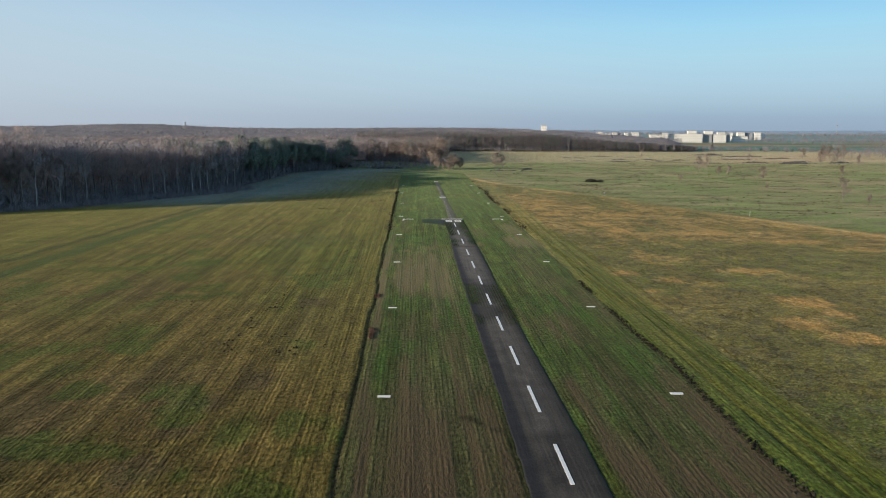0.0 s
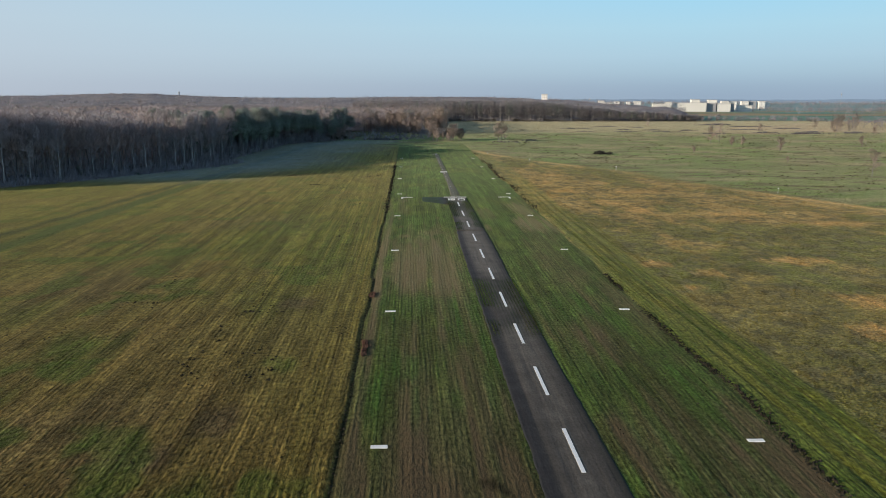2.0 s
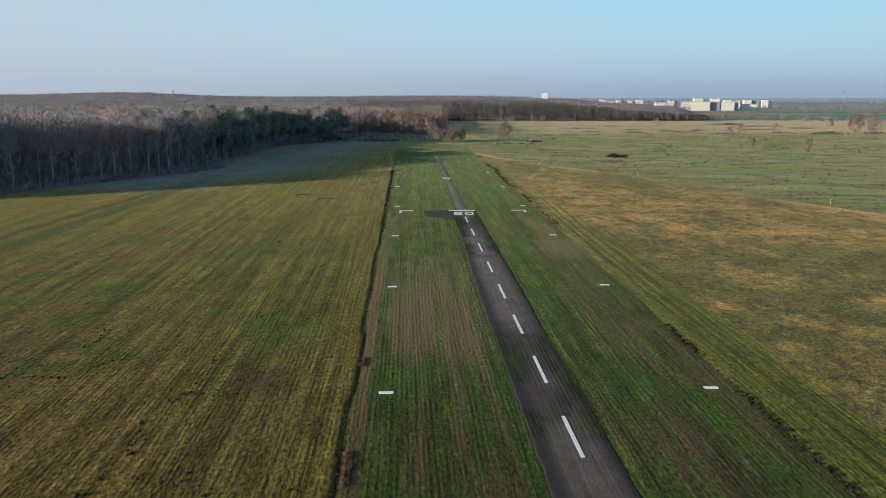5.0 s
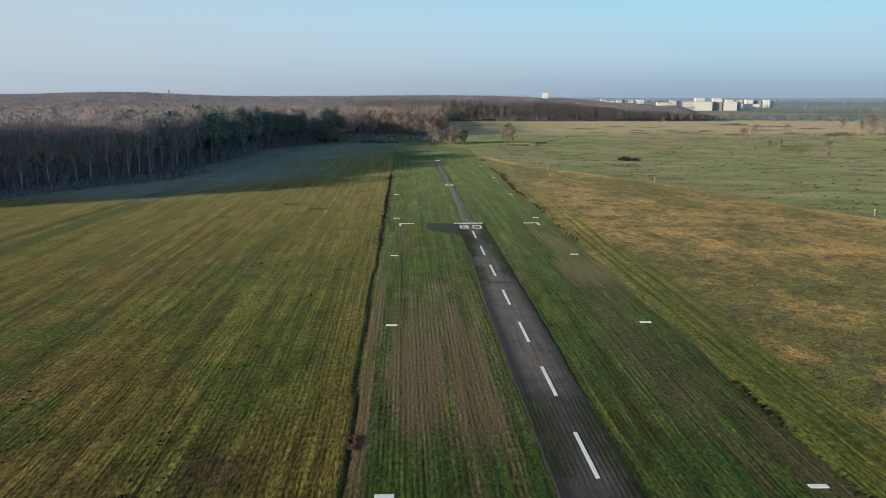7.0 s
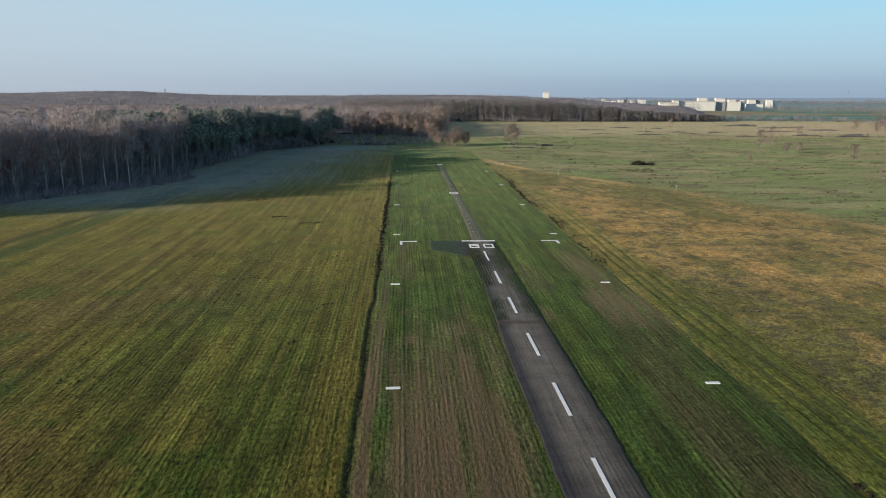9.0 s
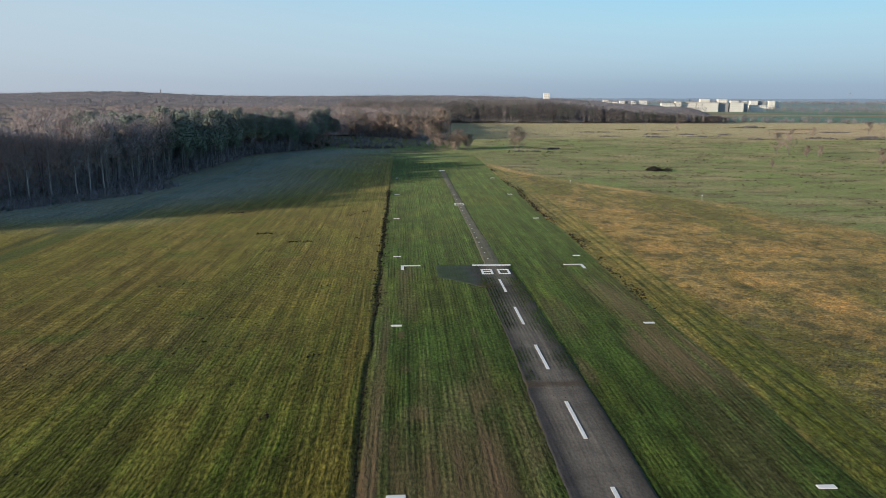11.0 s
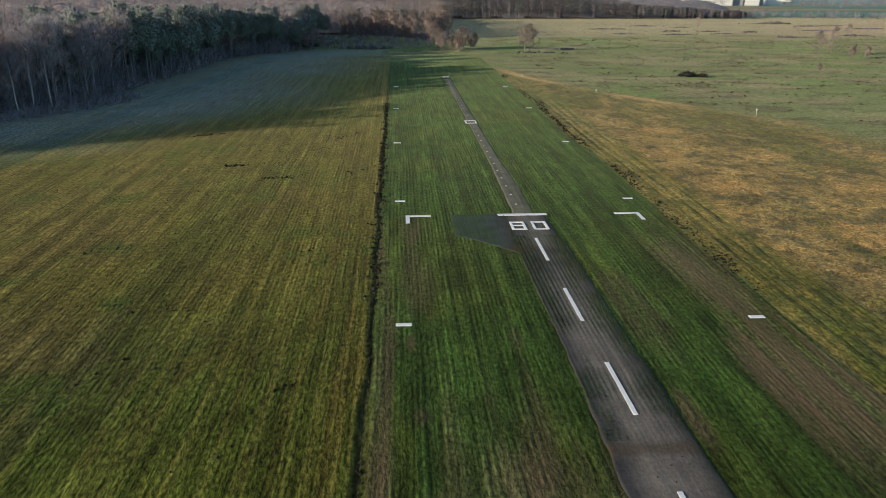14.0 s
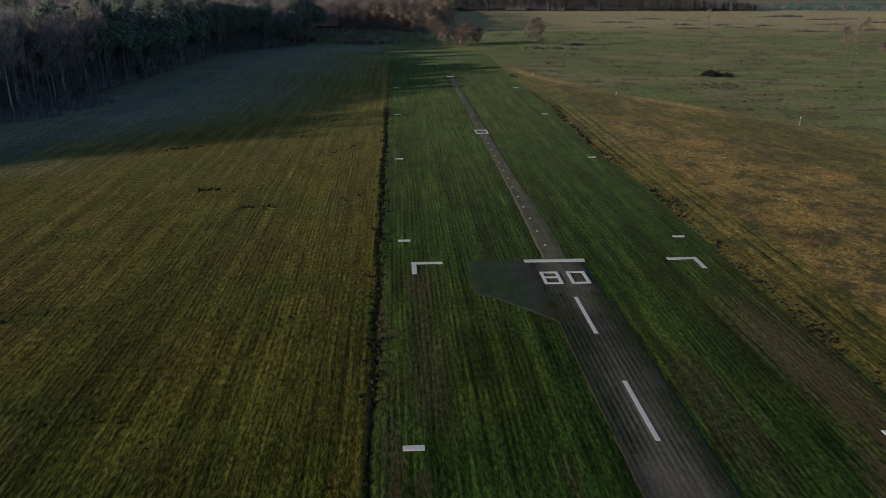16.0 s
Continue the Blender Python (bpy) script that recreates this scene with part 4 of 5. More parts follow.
canopy("wood_canopy", np.arange(-420, 34, 1.7), np.arange(188, 834, 1.7), near_top, BROWNS, M_CANOPY, 7.0, "interlaced brown crowns of the bare winter wood")
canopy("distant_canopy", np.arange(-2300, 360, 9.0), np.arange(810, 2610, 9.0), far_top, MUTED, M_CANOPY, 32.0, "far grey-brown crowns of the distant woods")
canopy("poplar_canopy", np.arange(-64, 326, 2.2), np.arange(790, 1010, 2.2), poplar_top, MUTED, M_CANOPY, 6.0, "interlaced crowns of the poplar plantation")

under = []
for row in range(9):
    for x, y, ax, ay in along(BORDER[1:], 1.9):
        d = 1.0 + row * 2.8 + rng.uniform(-1.5, 1.5)
        under.append((x + ax * d + rng.uniform(-1, 1), y + ay * d, rng.uniform(3, 12) * (0.4 if row == 0 else 0.75 if row == 1 else 1.0)))
for row in range(4):                        # scrub and litter before the trees
    for x, y, ax, ay in along(BORDER[1:9], 1.6):
        d = -2.0 - row * 2.4 + rng.uniform(-1.2, 1.2)
        under.append((x + ax * d, y + ay * d, rng.uniform(0.8, 2.6) * (1 - 0.16 * row)))
for x, y, ax, ay in along([(-46, 592), (0, 556), (28, 536)], 0.5):
    under.append((x + rng.normal(0, 2), y + rng.normal(0, 4), rng.uniform(2, 5.5)))
for k in range(150):                        # rough ground before the far wood
    under.append((rng.uniform(-44, 14), rng.uniform(472, 560), rng.uniform(0.5, 1.0) * rng.uniform(0.8, 3.2)))
wood_mass("undergrowth", under, 64, 1.9, 0.06, DUSKY, M_BARK_DARK, "dark bare undergrowth and thin stems at the wood's edge", 0.05, 0.05, 0.06, 0.2)

far = []
for k in range(2300):
    x = rng.uniform(-60, 320)
    y = 792 + 0.06 * abs(x - 100) + 200 * rng.rand() ** 2.3
    far.append((x, y, rng.uniform(21.0, 24.0) * np.interp(x, (-60, 140, 180, 225, 250, 300, 320), (1, 1, 0.8, 0.57, 0.5, 0.35, 0.3))))
wood_mass("poplar_plantation", far, 110, 1.7, 0.12, [(0.23, 0.20, 0.20), (0.25, 0.215, 0.205), (0.21, 0.195, 0.21)], M_BARK, "far straight rows of bare grey-brown poplars", 0.25, 0.07, 0.12, 0.11, 0.5)

ridge = []
for k in range(4200):
    x, y = rng.uniform(-2300, 350), rng.uniform(850, 2600)
    if abs(x) < y * 0.85 + 50:
        ridge.append((x, y, rng.uniform(18, 22) + (2.5 * math.sin(x * 0.006 + 1.0) + 2.5 + 7 * math.exp(-((x / y + 0.36) / 0.09) ** 2)) * (y > 1200)))
wood_mass("distant_woods", ridge, 30, 2.6, 0.35, HAZE_GREYS, M_BARK_DARK, "distant winter woods along the horizon, greyed with haze", 0.3, 0.08, 0.3, 0.4, 0.15)

hedge = []
for k in range(420):
    x = rng.uniform(280, 1100)
    y = np.interp(x, (280, 360, 480, 600, 1100), (830, 850, 800, 760, 900)) + rng.normal(0, 14)
    hedge.append((x, y, rng.uniform(3, 8) * (1 if x < 460 or x > 520 else 0.55)))
for k in range(60):                         # a stand of tall trees east of the pasture
    hedge.append((rng.uniform(395, 520), rng.uniform(650, 720), rng.uniform(10, 17)))
for k in range(190):                        # low woods before the town
    hedge.append((rng.uniform(290, 445), rng.uniform(1150, 1260), rng.uniform(8.5, 11)))
for k in range(900):
    x = rng.uniform(600, 2000)
    y = 1250 + 0.1 * x + rng.normal(0, 90)
    hedge.append((x, y, rng.uniform(6, 12)))
for k in range(2600):
    x = rng.uniform(300, 2900)
    y = 2300 + rng.normal(0, 250)
    hedge.append((x, y, rng.uniform(8, 15)))
wood_mass("far_hedgerows", hedge, 44, 1.7, 0.22, HAZE_GREYS, M_BARK_DARK, "far hedgerow trees and bare thickets", 0.15, 0.05, 0.2, 0.34, 0.3)

# small bare trees at the field's end and on the pasture
small_kinds = [bare_tree("bare_tree", 70 + k, (9, 7.5, 10.5, 6)[k], 0.12, M_BARK_DARK, M_TWIG_TREE, 1150, 0.058, 0.15, 0.26, 20, 1.2, 0.55) for k in range(4)]
spots = [(183.8, 372, 0.95, 1), (174.3, 434, 1.1, 0), (177.8, 430, 1.1, 2), (180.5, 419, 0.8, 3), (140.7, 373, 0.6, 3), (55.5, 458, 1.0, 2), (57.5, 459, 0.9, 0), (53.5, 458.5, 0.9, 2), (160.7, 320, 0.5, 3), (186, 418, 0.7, 1),
         (162.5, 265, 0.78, 2), (171, 262, 0.6, 3), (265, 560, 0.7, 0), (205, 640, 0.7, 2), (300, 520, 1.2, 0), (315, 525, 1.1, 2), (328, 519, 1.0, 1), (352, 606, 1.1, 2), (360, 612, 1.2, 0), (345, 600, 1.0, 1), (371, 610, 1.1, 2), (338, 615, 0.9, 0), (250, 410, 0.8, 1)]
for k in range(46):                         # young trees at the foot of the wood behind the field
    a = random.random()
    spots.append((-42 + 66 * a + random.gauss(0, 3), 586 - 42 * a + random.gauss(0, 7), random.uniform(1.0, 1.55), random.randrange(4)))
for k in range(22):
    spots.append((14 + 18 * random.random(), 468 + random.gauss(0, 4), random.uniform(0.55, 1.0), random.choice((0, 2, 1))))
for k in range(9):
    spots.append((-44 + random.gauss(0, 4), 474 + random.gauss(0, 3), random.uniform(0.6, 1.0), random.randrange(4)))
put_copies(small_kinds, spots, "small bare reddish-brown tree standing in the grass", "tree", "small trees of the pasture")


def scrub(name, x, y, w, d, h, mat, label, count, size=0.5):
    """A ragged low thicket of clumps of uneven height."""
    r = random.Random(int(x * 7 + y))
    parts = []
    for _ in range(max(4, int(w * 1.5))):
        cx, cy = r.gauss(0, w * 0.28), r.gauss(0, d * 0.3)
        ch = h * r.uniform(0.25, 1.0) * max(0.25, 1 - abs(cx) / w)
        parts.append(clump(r, (cx, cy, ch * 0.3), ch * r.uniform(0.7, 1.1), count, size, 0.75))
    v, f = joined(parts)
    v = [(p[0], p[1], max(p[2], 0.0)) for p in v]
    return tagged(piece(name, mesh_from(name, v, f, mat), None, pose(x, y, 0)), label, "bush", "scrub of the pasture", "stuff")


scrub("bramble_thicket", 92, 363.5, 9.5, 3.5, 1.9, M_BRAMBLE, "dark low bramble thicket on the pasture", 170, 0.45)
for x, y, w, h in ((296, 709, 34, 2.4), (294, 549, 26, 2.4), (270, 562, 16, 1.6), (340, 560, 22, 2.0), (175, 608, 12, 1.2), (-18, 474, 22, 2.4), (60, 452, 16, 0.9), (75, 470, 12, 0.8)):
    scrub("low_scrub", x, y, w, 5, h, M_BRUSH, "low brown winter scrub in rough grass", 60, 0.5)
for k in range(14):
    scrub("low_scrub", random.uniform(110, 330), random.uniform(540, 735), random.uniform(9, 26), 5, random.uniform(0.6, 1.3), M_BRUSH, "low brown winter scrub in rough grass", 40, 0.5)
scrub("dark_bush", -46, 487, 7, 4, 4.5, M_SCRUB, "dense dark evergreen bush before the wood", 220, 0.6)


# ---- marker posts ----
def marker_post(x, y, h):
    post = tagged(new("marker_post"), "white marker post with a round white head in rough grass", "post", "marker posts")
    bm = bmesh.new()
    bmesh.ops.create_cone(bm, cap_ends=True, segments=8, radius1=0.06, radius2=0.05, depth=h, matrix=Matrix.Translation((0, 0, h / 2 - 0.05)))
    part("shaft", bm, M_POST, post)
    bm = bmesh.new()
    bmesh.ops.create_uvsphere(bm, u_segments=10, v_segments=6, radius=0.17, matrix=Matrix.Translation((0, 0, h + 0.15)) @ Matrix.Diagonal((1, 0.6, 1, 1)))
    part("head", bm, M_WHITE, post)
    post.matrix_basis = pose(x, y, 0)


for x, y, h in ((77.6, 288, 1.2), (106.8, 222.5, 1.2), (50.8, 326, 0.7), (37, 365, 0.4)):
    marker_post(x, y, h)


# ---- the town ----
def block(x, y, w, d, h, storeys, bays, wall, turn=0.0):
    """A flat-roofed block of flats: storeys of windows on the front, roof slab and stair head."""
    b = tagged(new("apartment_building"), "pale flat-roofed apartment building beyond the fields" if wall is M_WALL else "grey flat-roofed apartment building beyond the fields", "building", "buildings of the town")
    bm = bmesh.new()
    box(bm, -w / 2, w / 2, -d / 2, d / 2, -0.5, h)
    part("wall", bm, wall, b)
    bm = bmesh.new()
    box(bm, -w / 2 - 0.4, w / 2 + 0.4, -d / 2 - 0.4, d / 2 + 0.4, h + 0.004, h + 0.6)
    part("roof", bm, M_ROOF, b)
    sh, bw = h / storeys, w / bays
    bm = bmesh.new()
    box(bm, -0.18 * bw, 0.18 * bw, -0.06, 0.06, 0, 0.32 * sh)
    me = bpy.data.meshes.new("window")
    bm.to_mesh(me)
    bm.free()
    me.materials.append(M_PANE)
    for s in range(storeys):
        for k in range(bays):
            piece("window", me, b, pose(-w / 2 + (k + 0.5) * bw, -d / 2 - 0.02, (s + 0.3) * sh))
    b.matrix_basis = pose(x, y, 0, 0, 0, turn - 18)


for x, y, w, h, s, n, wall in ((440, 1300, 22, 13.3, 4, 7, M_WALL), (456, 1298, 9, 16.2, 5, 2, M_WALL), (492, 1300, 62, 14.9, 5, 18, M_WALL), (533, 1302, 18.6, 14.2, 4, 5, M_WALL_GREY), (556, 1300, 22.5, 14.3, 4, 7, M_WALL),
                            (575, 1310, 7, 15.2, 4, 2, M_WALL_GREY), (603, 1320, 26, 10.5, 3, 8, M_WALL), (552, 1420, 16, 19.9, 6, 4, M_WALL), (585, 1420, 16, 19.5, 6, 4, M_WALL), (645, 1500, 14, 16.5, 4, 4, M_WALL), (662, 1505, 17, 15.8, 4, 5, M_WALL),
                            (733, 1600, 15, 15.8, 4, 4, M_WALL), (752, 1604, 14, 15.2, 4, 4, M_WALL_GREY), (770, 1598, 13, 15.8, 4, 4, M_WALL), (785, 1606, 12, 14.8, 4, 3, M_WALL), (363, 1400, 9, 17.3, 5, 2, M_WALL), (364, 1385, 6, 14.5, 3, 2, M_WALL), (374, 1380, 8, 14.2, 3, 2, M_WALL),
                            (393, 1400, 9, 15.9, 5, 3, M_WALL), (403, 1402, 9, 15.2, 4, 3, M_WALL_GREY), (430, 1450, 6.5, 15.0, 4, 2, M_WALL), (448, 1450, 13, 16.1, 4, 4, M_WALL), (236, 1300, 9.5, 28.7, 8, 3, M_WALL)):
    block(x, y, w, 12, h, s, n, wall, 10)

def hazy_rise(name, y, seed, low, high, x0, x1, colour, label):
    """A low rolling backdrop on the horizon: a long bank with a rounded, wooded skyline."""
    # Haze is put into this bank's blue colour and emission.
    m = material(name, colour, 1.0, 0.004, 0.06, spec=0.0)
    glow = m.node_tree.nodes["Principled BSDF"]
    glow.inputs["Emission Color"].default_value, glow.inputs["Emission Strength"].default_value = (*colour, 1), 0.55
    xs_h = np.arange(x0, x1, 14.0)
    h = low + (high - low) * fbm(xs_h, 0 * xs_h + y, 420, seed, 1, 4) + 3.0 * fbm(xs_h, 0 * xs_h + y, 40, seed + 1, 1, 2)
    n = len(xs_h)
    v = np.concatenate([np.stack([xs_h, y + 0 * xs_h, 0 * xs_h - 1], -1), np.stack([xs_h, y + 60 + 0 * xs_h, h], -1), np.stack([xs_h, y + 140 + 0 * xs_h, 0 * xs_h - 1], -1)])
    k = np.arange(n - 1)
    q = np.concatenate([np.stack([k, k + 1, n + k + 1, n + k], -1), np.stack([n + k, n + k + 1, 2 * n + k + 1, 2 * n + k], -1)])
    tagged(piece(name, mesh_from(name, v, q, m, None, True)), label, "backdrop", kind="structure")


hazy_rise("backdrop", 2950, 3, 5, 20, -2600, 2900, (0.20, 0.26, 0.33), "low wooded backdrop on the horizon, haze put into its blue glow")

mast = tagged(new("radio_mast"), "tall slender grey mast on the horizon", "mast")
bm = bmesh.new()
bmesh.ops.create_cone(bm, cap_ends=True, segments=6, radius1=0.5, radius2=0.15, depth=40, matrix=Matrix.Translation((0, 0, 21)))
part("shaft", bm, M_WALL_GREY, mast)
bm = bmesh.new()
box(bm, -1.6, 1.6, -1.6, 1.6, 32, 34)
part("platform", bm, M_WALL_GREY, mast)
mast.matrix_basis = pose(1190, 2000, 0)


# ---- grass, clods and brush ----
def tufts(name, count, x0, x1, y0, y1, tall, wide, keep, label, seed, power=1.7, row=0.0, tone=1.0):
    """Upright grass blades in small tufts that take the colour of the turf beneath."""
    r = np.random.RandomState(seed)
    y = y0 + (y1 - y0) * r.rand(count) ** power
    x = r.uniform(x0, x1, count)
    if row:
        x = np.round(x / row) * row + 0.3 * (vn(x, y, 9, 3, 4) - 0.5) + r.normal(0, 0.07, count)
    ok = keep(x, y, r)
    x, y = x[ok], y[ok]
    n = len(x)
    z = lift(x, y)
    col = turf(x, y) * tone
    V, C = [], []
    for blade in range(3):
        a = r.uniform(0, 2 * np.pi, n)
        h = tall * r.uniform(0.45, 1.25, n)
        w = wide * r.uniform(0.5, 1.2, n)
        ox, oy = x + r.normal(0, wide * 0.6, n), y + r.normal(0, wide * 0.6, n)
        dx, dy = np.cos(a) * w, np.sin(a) * w
        lx, ly = r.normal(0, 0.45, n) * h, r.normal(0, 0.45, n) * h
        V.append(np.stack([np.stack([ox - dx, oy - dy, z - 0.03], -1), np.stack([ox + dx, oy + dy, z - 0.03], -1), np.stack([ox + lx, oy + ly, z + h], -1)], 1))
        C.append(np.repeat((col * r.uniform(0.5, 1.3, (n, 1)))[:, None, :], 3, 1))
    V, C = np.concatenate(V).reshape(-1, 3), np.concatenate(C).reshape(-1, 3)
    return tagged(piece(name, mesh_from(name, V, np.arange(len(V)).reshape(-1, 3), M_TUFT, C)), label, "grass", kind="stuff")


def off_markers(x, y):
    """Where no white marker lies."""
    clear = np.ones(len(x), bool)
    for my, mx in MARKERS:
        for cx in (mx, 27.95):
            clear &= (np.abs(x - cx) > 0.82) | (np.abs(y - my) > 0.5)
    for cx in (-1.2, 25.8):
        clear &= (np.abs(x - cx) > 1.8) | (np.abs(y - 216.0) > 0.5)
    for cx in (-2.5, 27.1):
        clear &= (np.abs(x - cx) > 0.45) | (np.abs(y - 214.7) > 1.7)
    return clear


tufts("field_grass", 130000, -95, -6.4, 38, 300, 0.08, 0.075, lambda x, y, r: (x > -35 - 65 * r.rand(len(x))) & (y < 170 + 130 * r.rand(len(x))) & (np.abs(x) < y * 0.75) & (fbm(x, y, 0.9, 1, 40, 3) + 0.3 * r.rand(len(x)) > 0.52), "rough tufts of olive field grass in furrows", 1, 1.5, 0.58, 0.95)
tufts("runway_grass", 120000, -5.7, 30.4, 38, 270, 0.05, 0.055,
      lambda x, y, r: off_markers(x, y) & ((x < left_edge(y) - 0.1) | (x > 15.7)) & (y < 180 + 90 * r.rand(len(x))) & ((blot(x, y, BARE, 4) < 0.25 + 0.4 * r.rand(len(x))) | (vn(x, y, 0.45, 2, 50) > 0.86)), "short green grass between the runway's sown rows", 2, 1.5, 0.45)
tufts("strip_grass", 90000, 9.3, 15.3, 92, 216, 0.14, 0.05,
      lambda x, y, r: (x > left_edge(y) + 0.1) & (np.abs(x - 12.4) > 0.3) & (np.sin(x * 2 * np.pi / 0.42 + 2 * vn(x, y, 3, 1, 8)) > 0.35) & (sown_part(x, y) * (0.35 + 0.65 * step(np.abs(x - 12.4), 0.5, 2.4)) > 0.25 + 0.6 * r.rand(len(x))) & ((y < 208) | (x > 15) | (x < 9.8)), "thin green drilled grass growing through the gravel strip", 11, 1.0, 0.0, 0.9)
tufts("meadow_grass", 100000, 39, 130, 38, 360, 0.14, 0.08, lambda x, y, r: (x < post_line(y) + 30 * r.rand(len(x))) & (x < y * 0.75) & (y < 230 + 130 * r.rand(len(x))) & (fbm(x, y, 2.0, 5, 1.0, 2) + 0.3 * r.rand(len(x)) > 0.53), "dry tussocks of the rough meadow", 3, 1.5, 0.0, 0.95)
tufts("verge_grass", 42000, 31, 40, 38, 300, 0.07, 0.045, lambda x, y, r: (x < y * 0.75) & (y < 170 + 130 * r.rand(len(x))) & (vn(x, y, 0.7, 5, 40) > 0.42), "long green and yellow grass in lines beside the ditch", 8, 1.5, 0.62, 0.9)


def clods(name, places, mat, label, seed):
    """Uneven lumps of earth, each a squashed four-sided stone shape."""
    r = random.Random(seed)
    vs, fs = [], []
    for x, y, s in places:
        o = len(vs)
        for k in range(4):
            a = k * math.pi / 2 + r.uniform(-0.5, 0.5)
            vs.append((x + math.cos(a) * s * r.uniform(0.7, 1.3), y + math.sin(a) * s * r.uniform(0.7, 1.3), -0.05))
        vs.append((x + r.uniform(-0.4, 0.4) * s, y + r.uniform(-0.4, 0.4) * s, s * r.uniform(0.35, 0.7)))
        vs.append((x + r.uniform(-0.6, 0.6) * s, y + r.uniform(-0.6, 0.6) * s, s * r.uniform(0.3, 0.6)))
        fs += [(o, o + 1, o + 4), (o + 1, o + 2, o + 5), (o + 1, o + 5, o + 4), (o + 2, o + 3, o + 5), (o + 3, o, o + 4), (o + 3, o + 4, o + 5)]
    return tagged(piece(name, mesh_from(name, vs, fs, mat), None), label, "earth clods", kind="stuff")


lumps = []
r = random.Random(9)
for k in range(4200):                       # along both ditches
    y = r.uniform(40, 370)
    e = 30.7 + 1.2 * (float(vn(31.0, y, 12, 2)) - 0.5) + (abs(r.gauss(0, 0.8)) if y > 190 else 0.0)
    if y > 190 and r.random() < 0.15:
        continue
    if float(vn(3.0, y, 11, 5)) + 0.25 * r.random() + 0.30 * (y > 195) + 0.42 * (52 < y < 108) + 0.22 * (108 < y < 125) - 0.35 * (128 < y < 197) > 0.70:
        lumps.append((e + r.gauss(0, 0.26), y, r.uniform(0.07, 0.30)))
for k in range(1500):
    y = r.uniform(40, 330)
    far_heap = 190 < y < 310
    if far_heap or r.random() < 0.35:
        lumps.append((-6.1 + r.gauss(0, 0.5 if far_heap else 0.14), y, r.uniform(0.06, 0.34 if far_heap else 0.15)))
clods("ditch_clods", lumps, M_CLOD, "dark damp earth clods thrown up along the ditches", 3)
marks = []
for cx, cy, n, bend in ((-22, 236.6, 26, 0.1), (-29, 244.8, 22, 0.1), (-40, 271, 24, 0.3), (-13.3, 268, 16, 1.2), (-9.3, 241, 8, 1.0), (-33, 150, 10, 0.4), (-20, 133, 8, 0.3), (-36, 205, 10, 0.2), (-15, 160, 6, 0.5), (-12, 205, 6, 0.3)):
    for k in range(n):
        u = r.uniform(-2.6, 2.6)
        marks.append((cx + u, cy + bend * u + 0.25 * u * u * (bend - 0.3) + r.gauss(0, 0.5), r.uniform(0.12, 0.30) * (1.35 if cy > 225 else 1.0)))
for k in range(5200):                       # scattered droppings and clods, thicker in places
    x, y = r.uniform(-62, -8), r.uniform(60, 300)
    if float(fbm(np.array(x), np.array(y), 16, 4, 0.6, 3)) + 0.12 * r.random() > 0.66:
        marks.append((x, y, r.uniform(0.07, 0.2)))
# mole runs: lines of single heaps
for run in (((-24, 89.4), (-23.9, 93), (-22.3, 96.3), (-23.4, 100.2), (-22.6, 106.8), (-20.8, 111), (-21.1, 119)), ((-20.6, 94), (-17.4, 93.8), (-16.8, 94.6)), ((-15.9, 93.2), (-14.5, 92), (-14.8, 87.4), (-17.8, 86.6)),
            ((-15.4, 85.7), (-14.4, 85.8)), ((-22.1, 109.5), (-16, 108.9)), ((-41, 114.4), (-35.5, 113.5), (-30.8, 119.4)), ((-36.2, 121.8), (-36.2, 130)), ((-23.8, 87.6), (-21.1, 86.8)), ((-9.1, 103.1), (-8, 101.6)),
            ((-22.3, 178.4), (-20.4, 178.3)), ((-25.4, 179.8), (-24.9, 179.5)), ((-27.5, 176.5), (-26.5, 177.4)), ((-28, 189.5), (-24.5, 188.9), (-22.4, 188.8)), ((-20.6, 186), (-20.1, 185.8)), ((-12.6, 174.9), (-11.6, 175.1))):
    for (ax, ay), (bx, by) in zip(run, run[1:]):
        n = max(3, int(math.hypot(bx - ax, by - ay) * 1.3))
        for k in range(n):
            u = (k + r.random()) / n
            marks.append((ax + (bx - ax) * u + r.gauss(0, 0.22), ay + (by - ay) * u + r.gauss(0, 0.3), r.uniform(0.13, 0.34)))
clods("dung_and_molehills", marks, M_CLOD, "dark scattered clods and molehills on the field", 4)
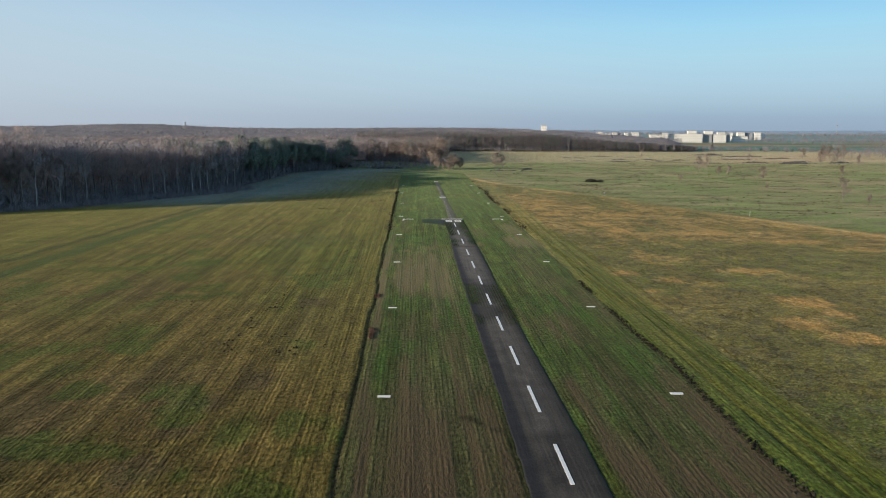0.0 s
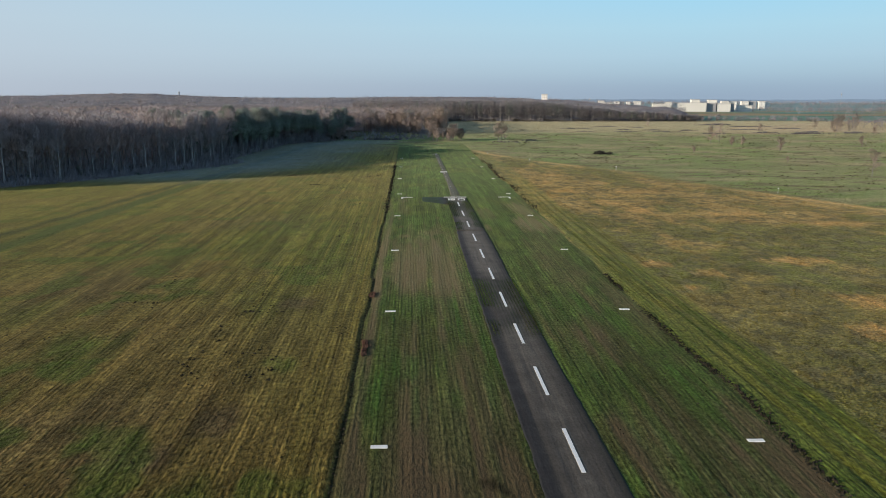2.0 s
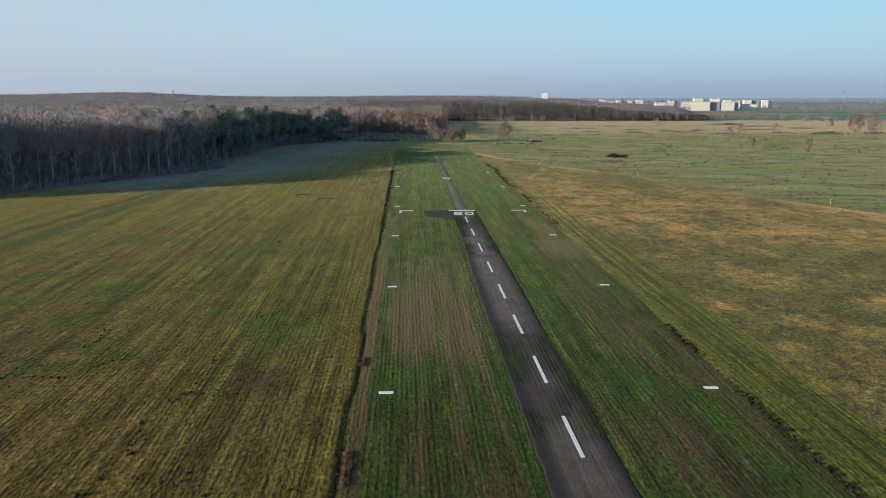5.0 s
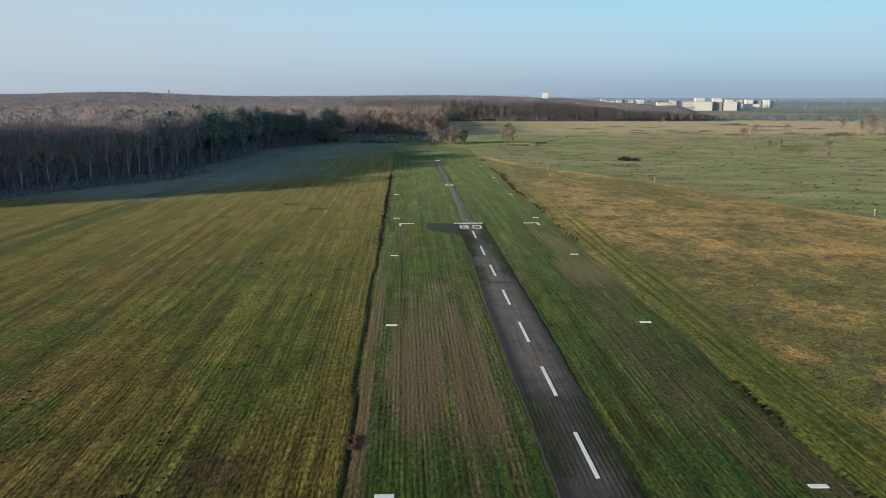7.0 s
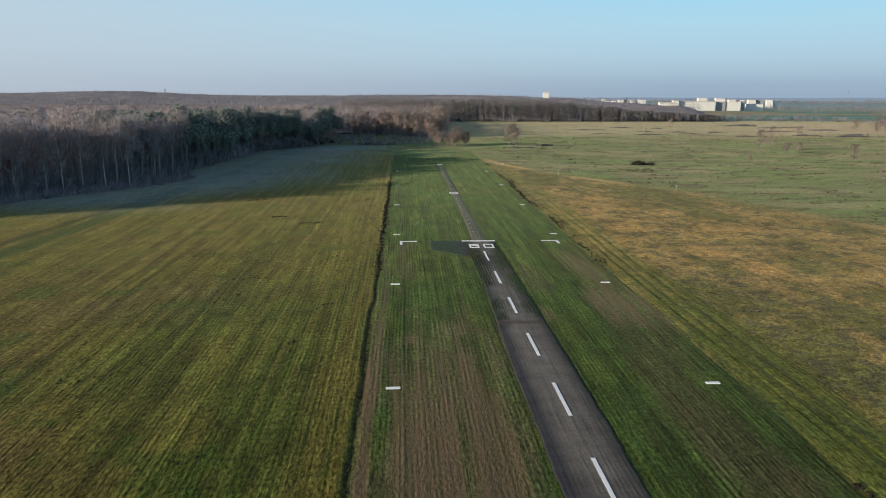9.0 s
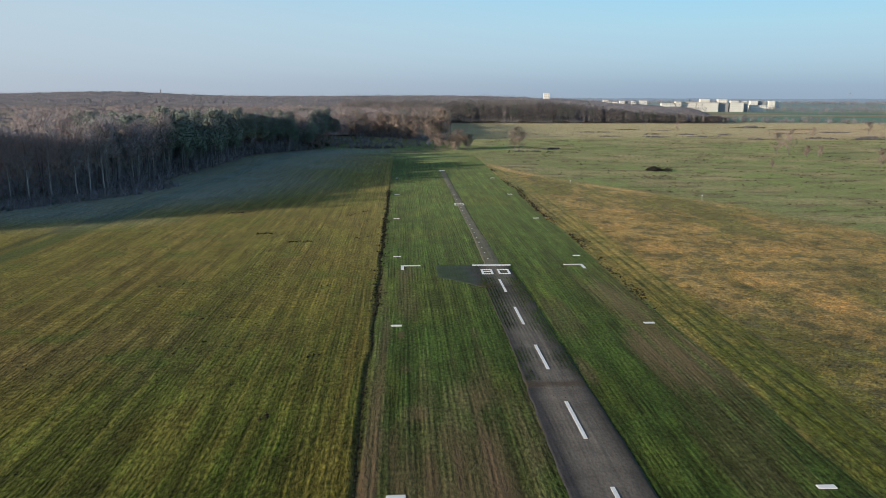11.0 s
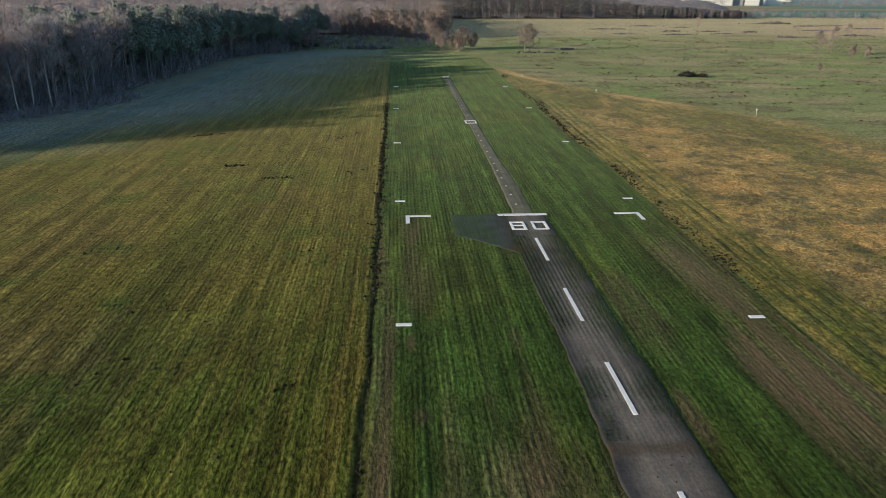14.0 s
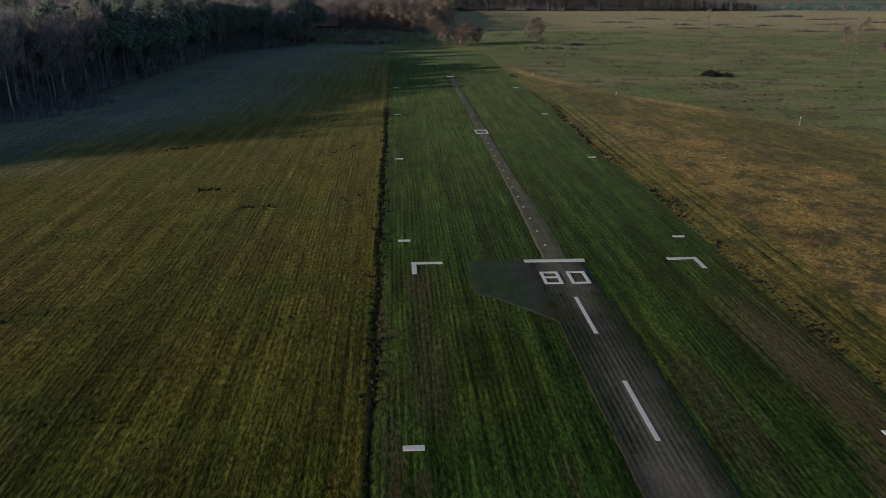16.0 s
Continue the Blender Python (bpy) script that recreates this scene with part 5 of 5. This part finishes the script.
stones = [(r.uniform(17, 29), r.uniform(92, 152), r.uniform(0.05, 0.15)) for k in range(420)] + [(r.uniform(17, 29), r.uniform(55, 100), r.uniform(0.06, 0.16)) for k in range(220)] + [(r.uniform(29, 31), r.uniform(62, 110), r.uniform(0.06, 0.2)) for k in range(60)] + [(r.uniform(-5, 9), r.uniform(62, 73), r.uniform(0.05, 0.14)) for k in range(50)] + [(12 + r.gauss(0, 1.2), 165.5 + r.gauss(0, 1.0), r.uniform(0.06, 0.16)) for k in range(12)]
clods("loose_clods", stones, M_CLOD, "loose dark clods lying on bare soil", 5)


def brush_heap(x, y, w, d, h):
    rr = random.Random(int(y))
    v, f = joined([clump(rr, (rr.gauss(0, w / 2), rr.uniform(-d, d) / 2, h * 0.3), h * rr.uniform(0.6, 1.3), 26, 0.13, 0.6) for _ in range(int(d * 12))])
    tagged(piece("brush_heap", mesh_from("brush_heap", [(p[0], p[1], max(p[2], -0.02)) for p in v], f, M_HEAP), None, pose(x, y, 0)), "reddish-brown heap of dead brush beside the ditch", "brush heap", "brush heaps along the ditch", "stuff")


brush_heap(-5.55, 94.8, 0.36, 5.4, 0.17)
brush_heap(-5.65, 116.8, 0.4, 2.4, 0.17)


tufts("pasture_tussocks", 15000, 45, 420, 215, 720, 0.34, 0.4, lambda x, y, r: (x > post_line(y) + 4) & (np.abs(x) < y * 0.68) & (fbm(x, y, 9, 5, 0.35) + 0.12 * r.rand(len(x)) > 0.63), "dark tussocks scattered over the pasture", 6, 1.2, 0.0, 0.85)


# ---- a far tower above the woods ----
tower = tagged(new("water_tower"), "small grey water tower above the distant woods", "tower")
bm = bmesh.new()
bmesh.ops.create_cone(bm, cap_ends=True, segments=10, radius1=2.0, radius2=1.6, depth=30, matrix=Matrix.Translation((0, 0, 15)))
part("shaft", bm, M_WALL_GREY, tower)
bm = bmesh.new()
bmesh.ops.create_cone(bm, cap_ends=True, segments=12, radius1=1.8, radius2=2.6, depth=3, matrix=Matrix.Translation((0, 0, 32)))
part("tank", bm, M_WALL_GREY, tower)
tower.matrix_basis = pose(-655, 2150, 0)
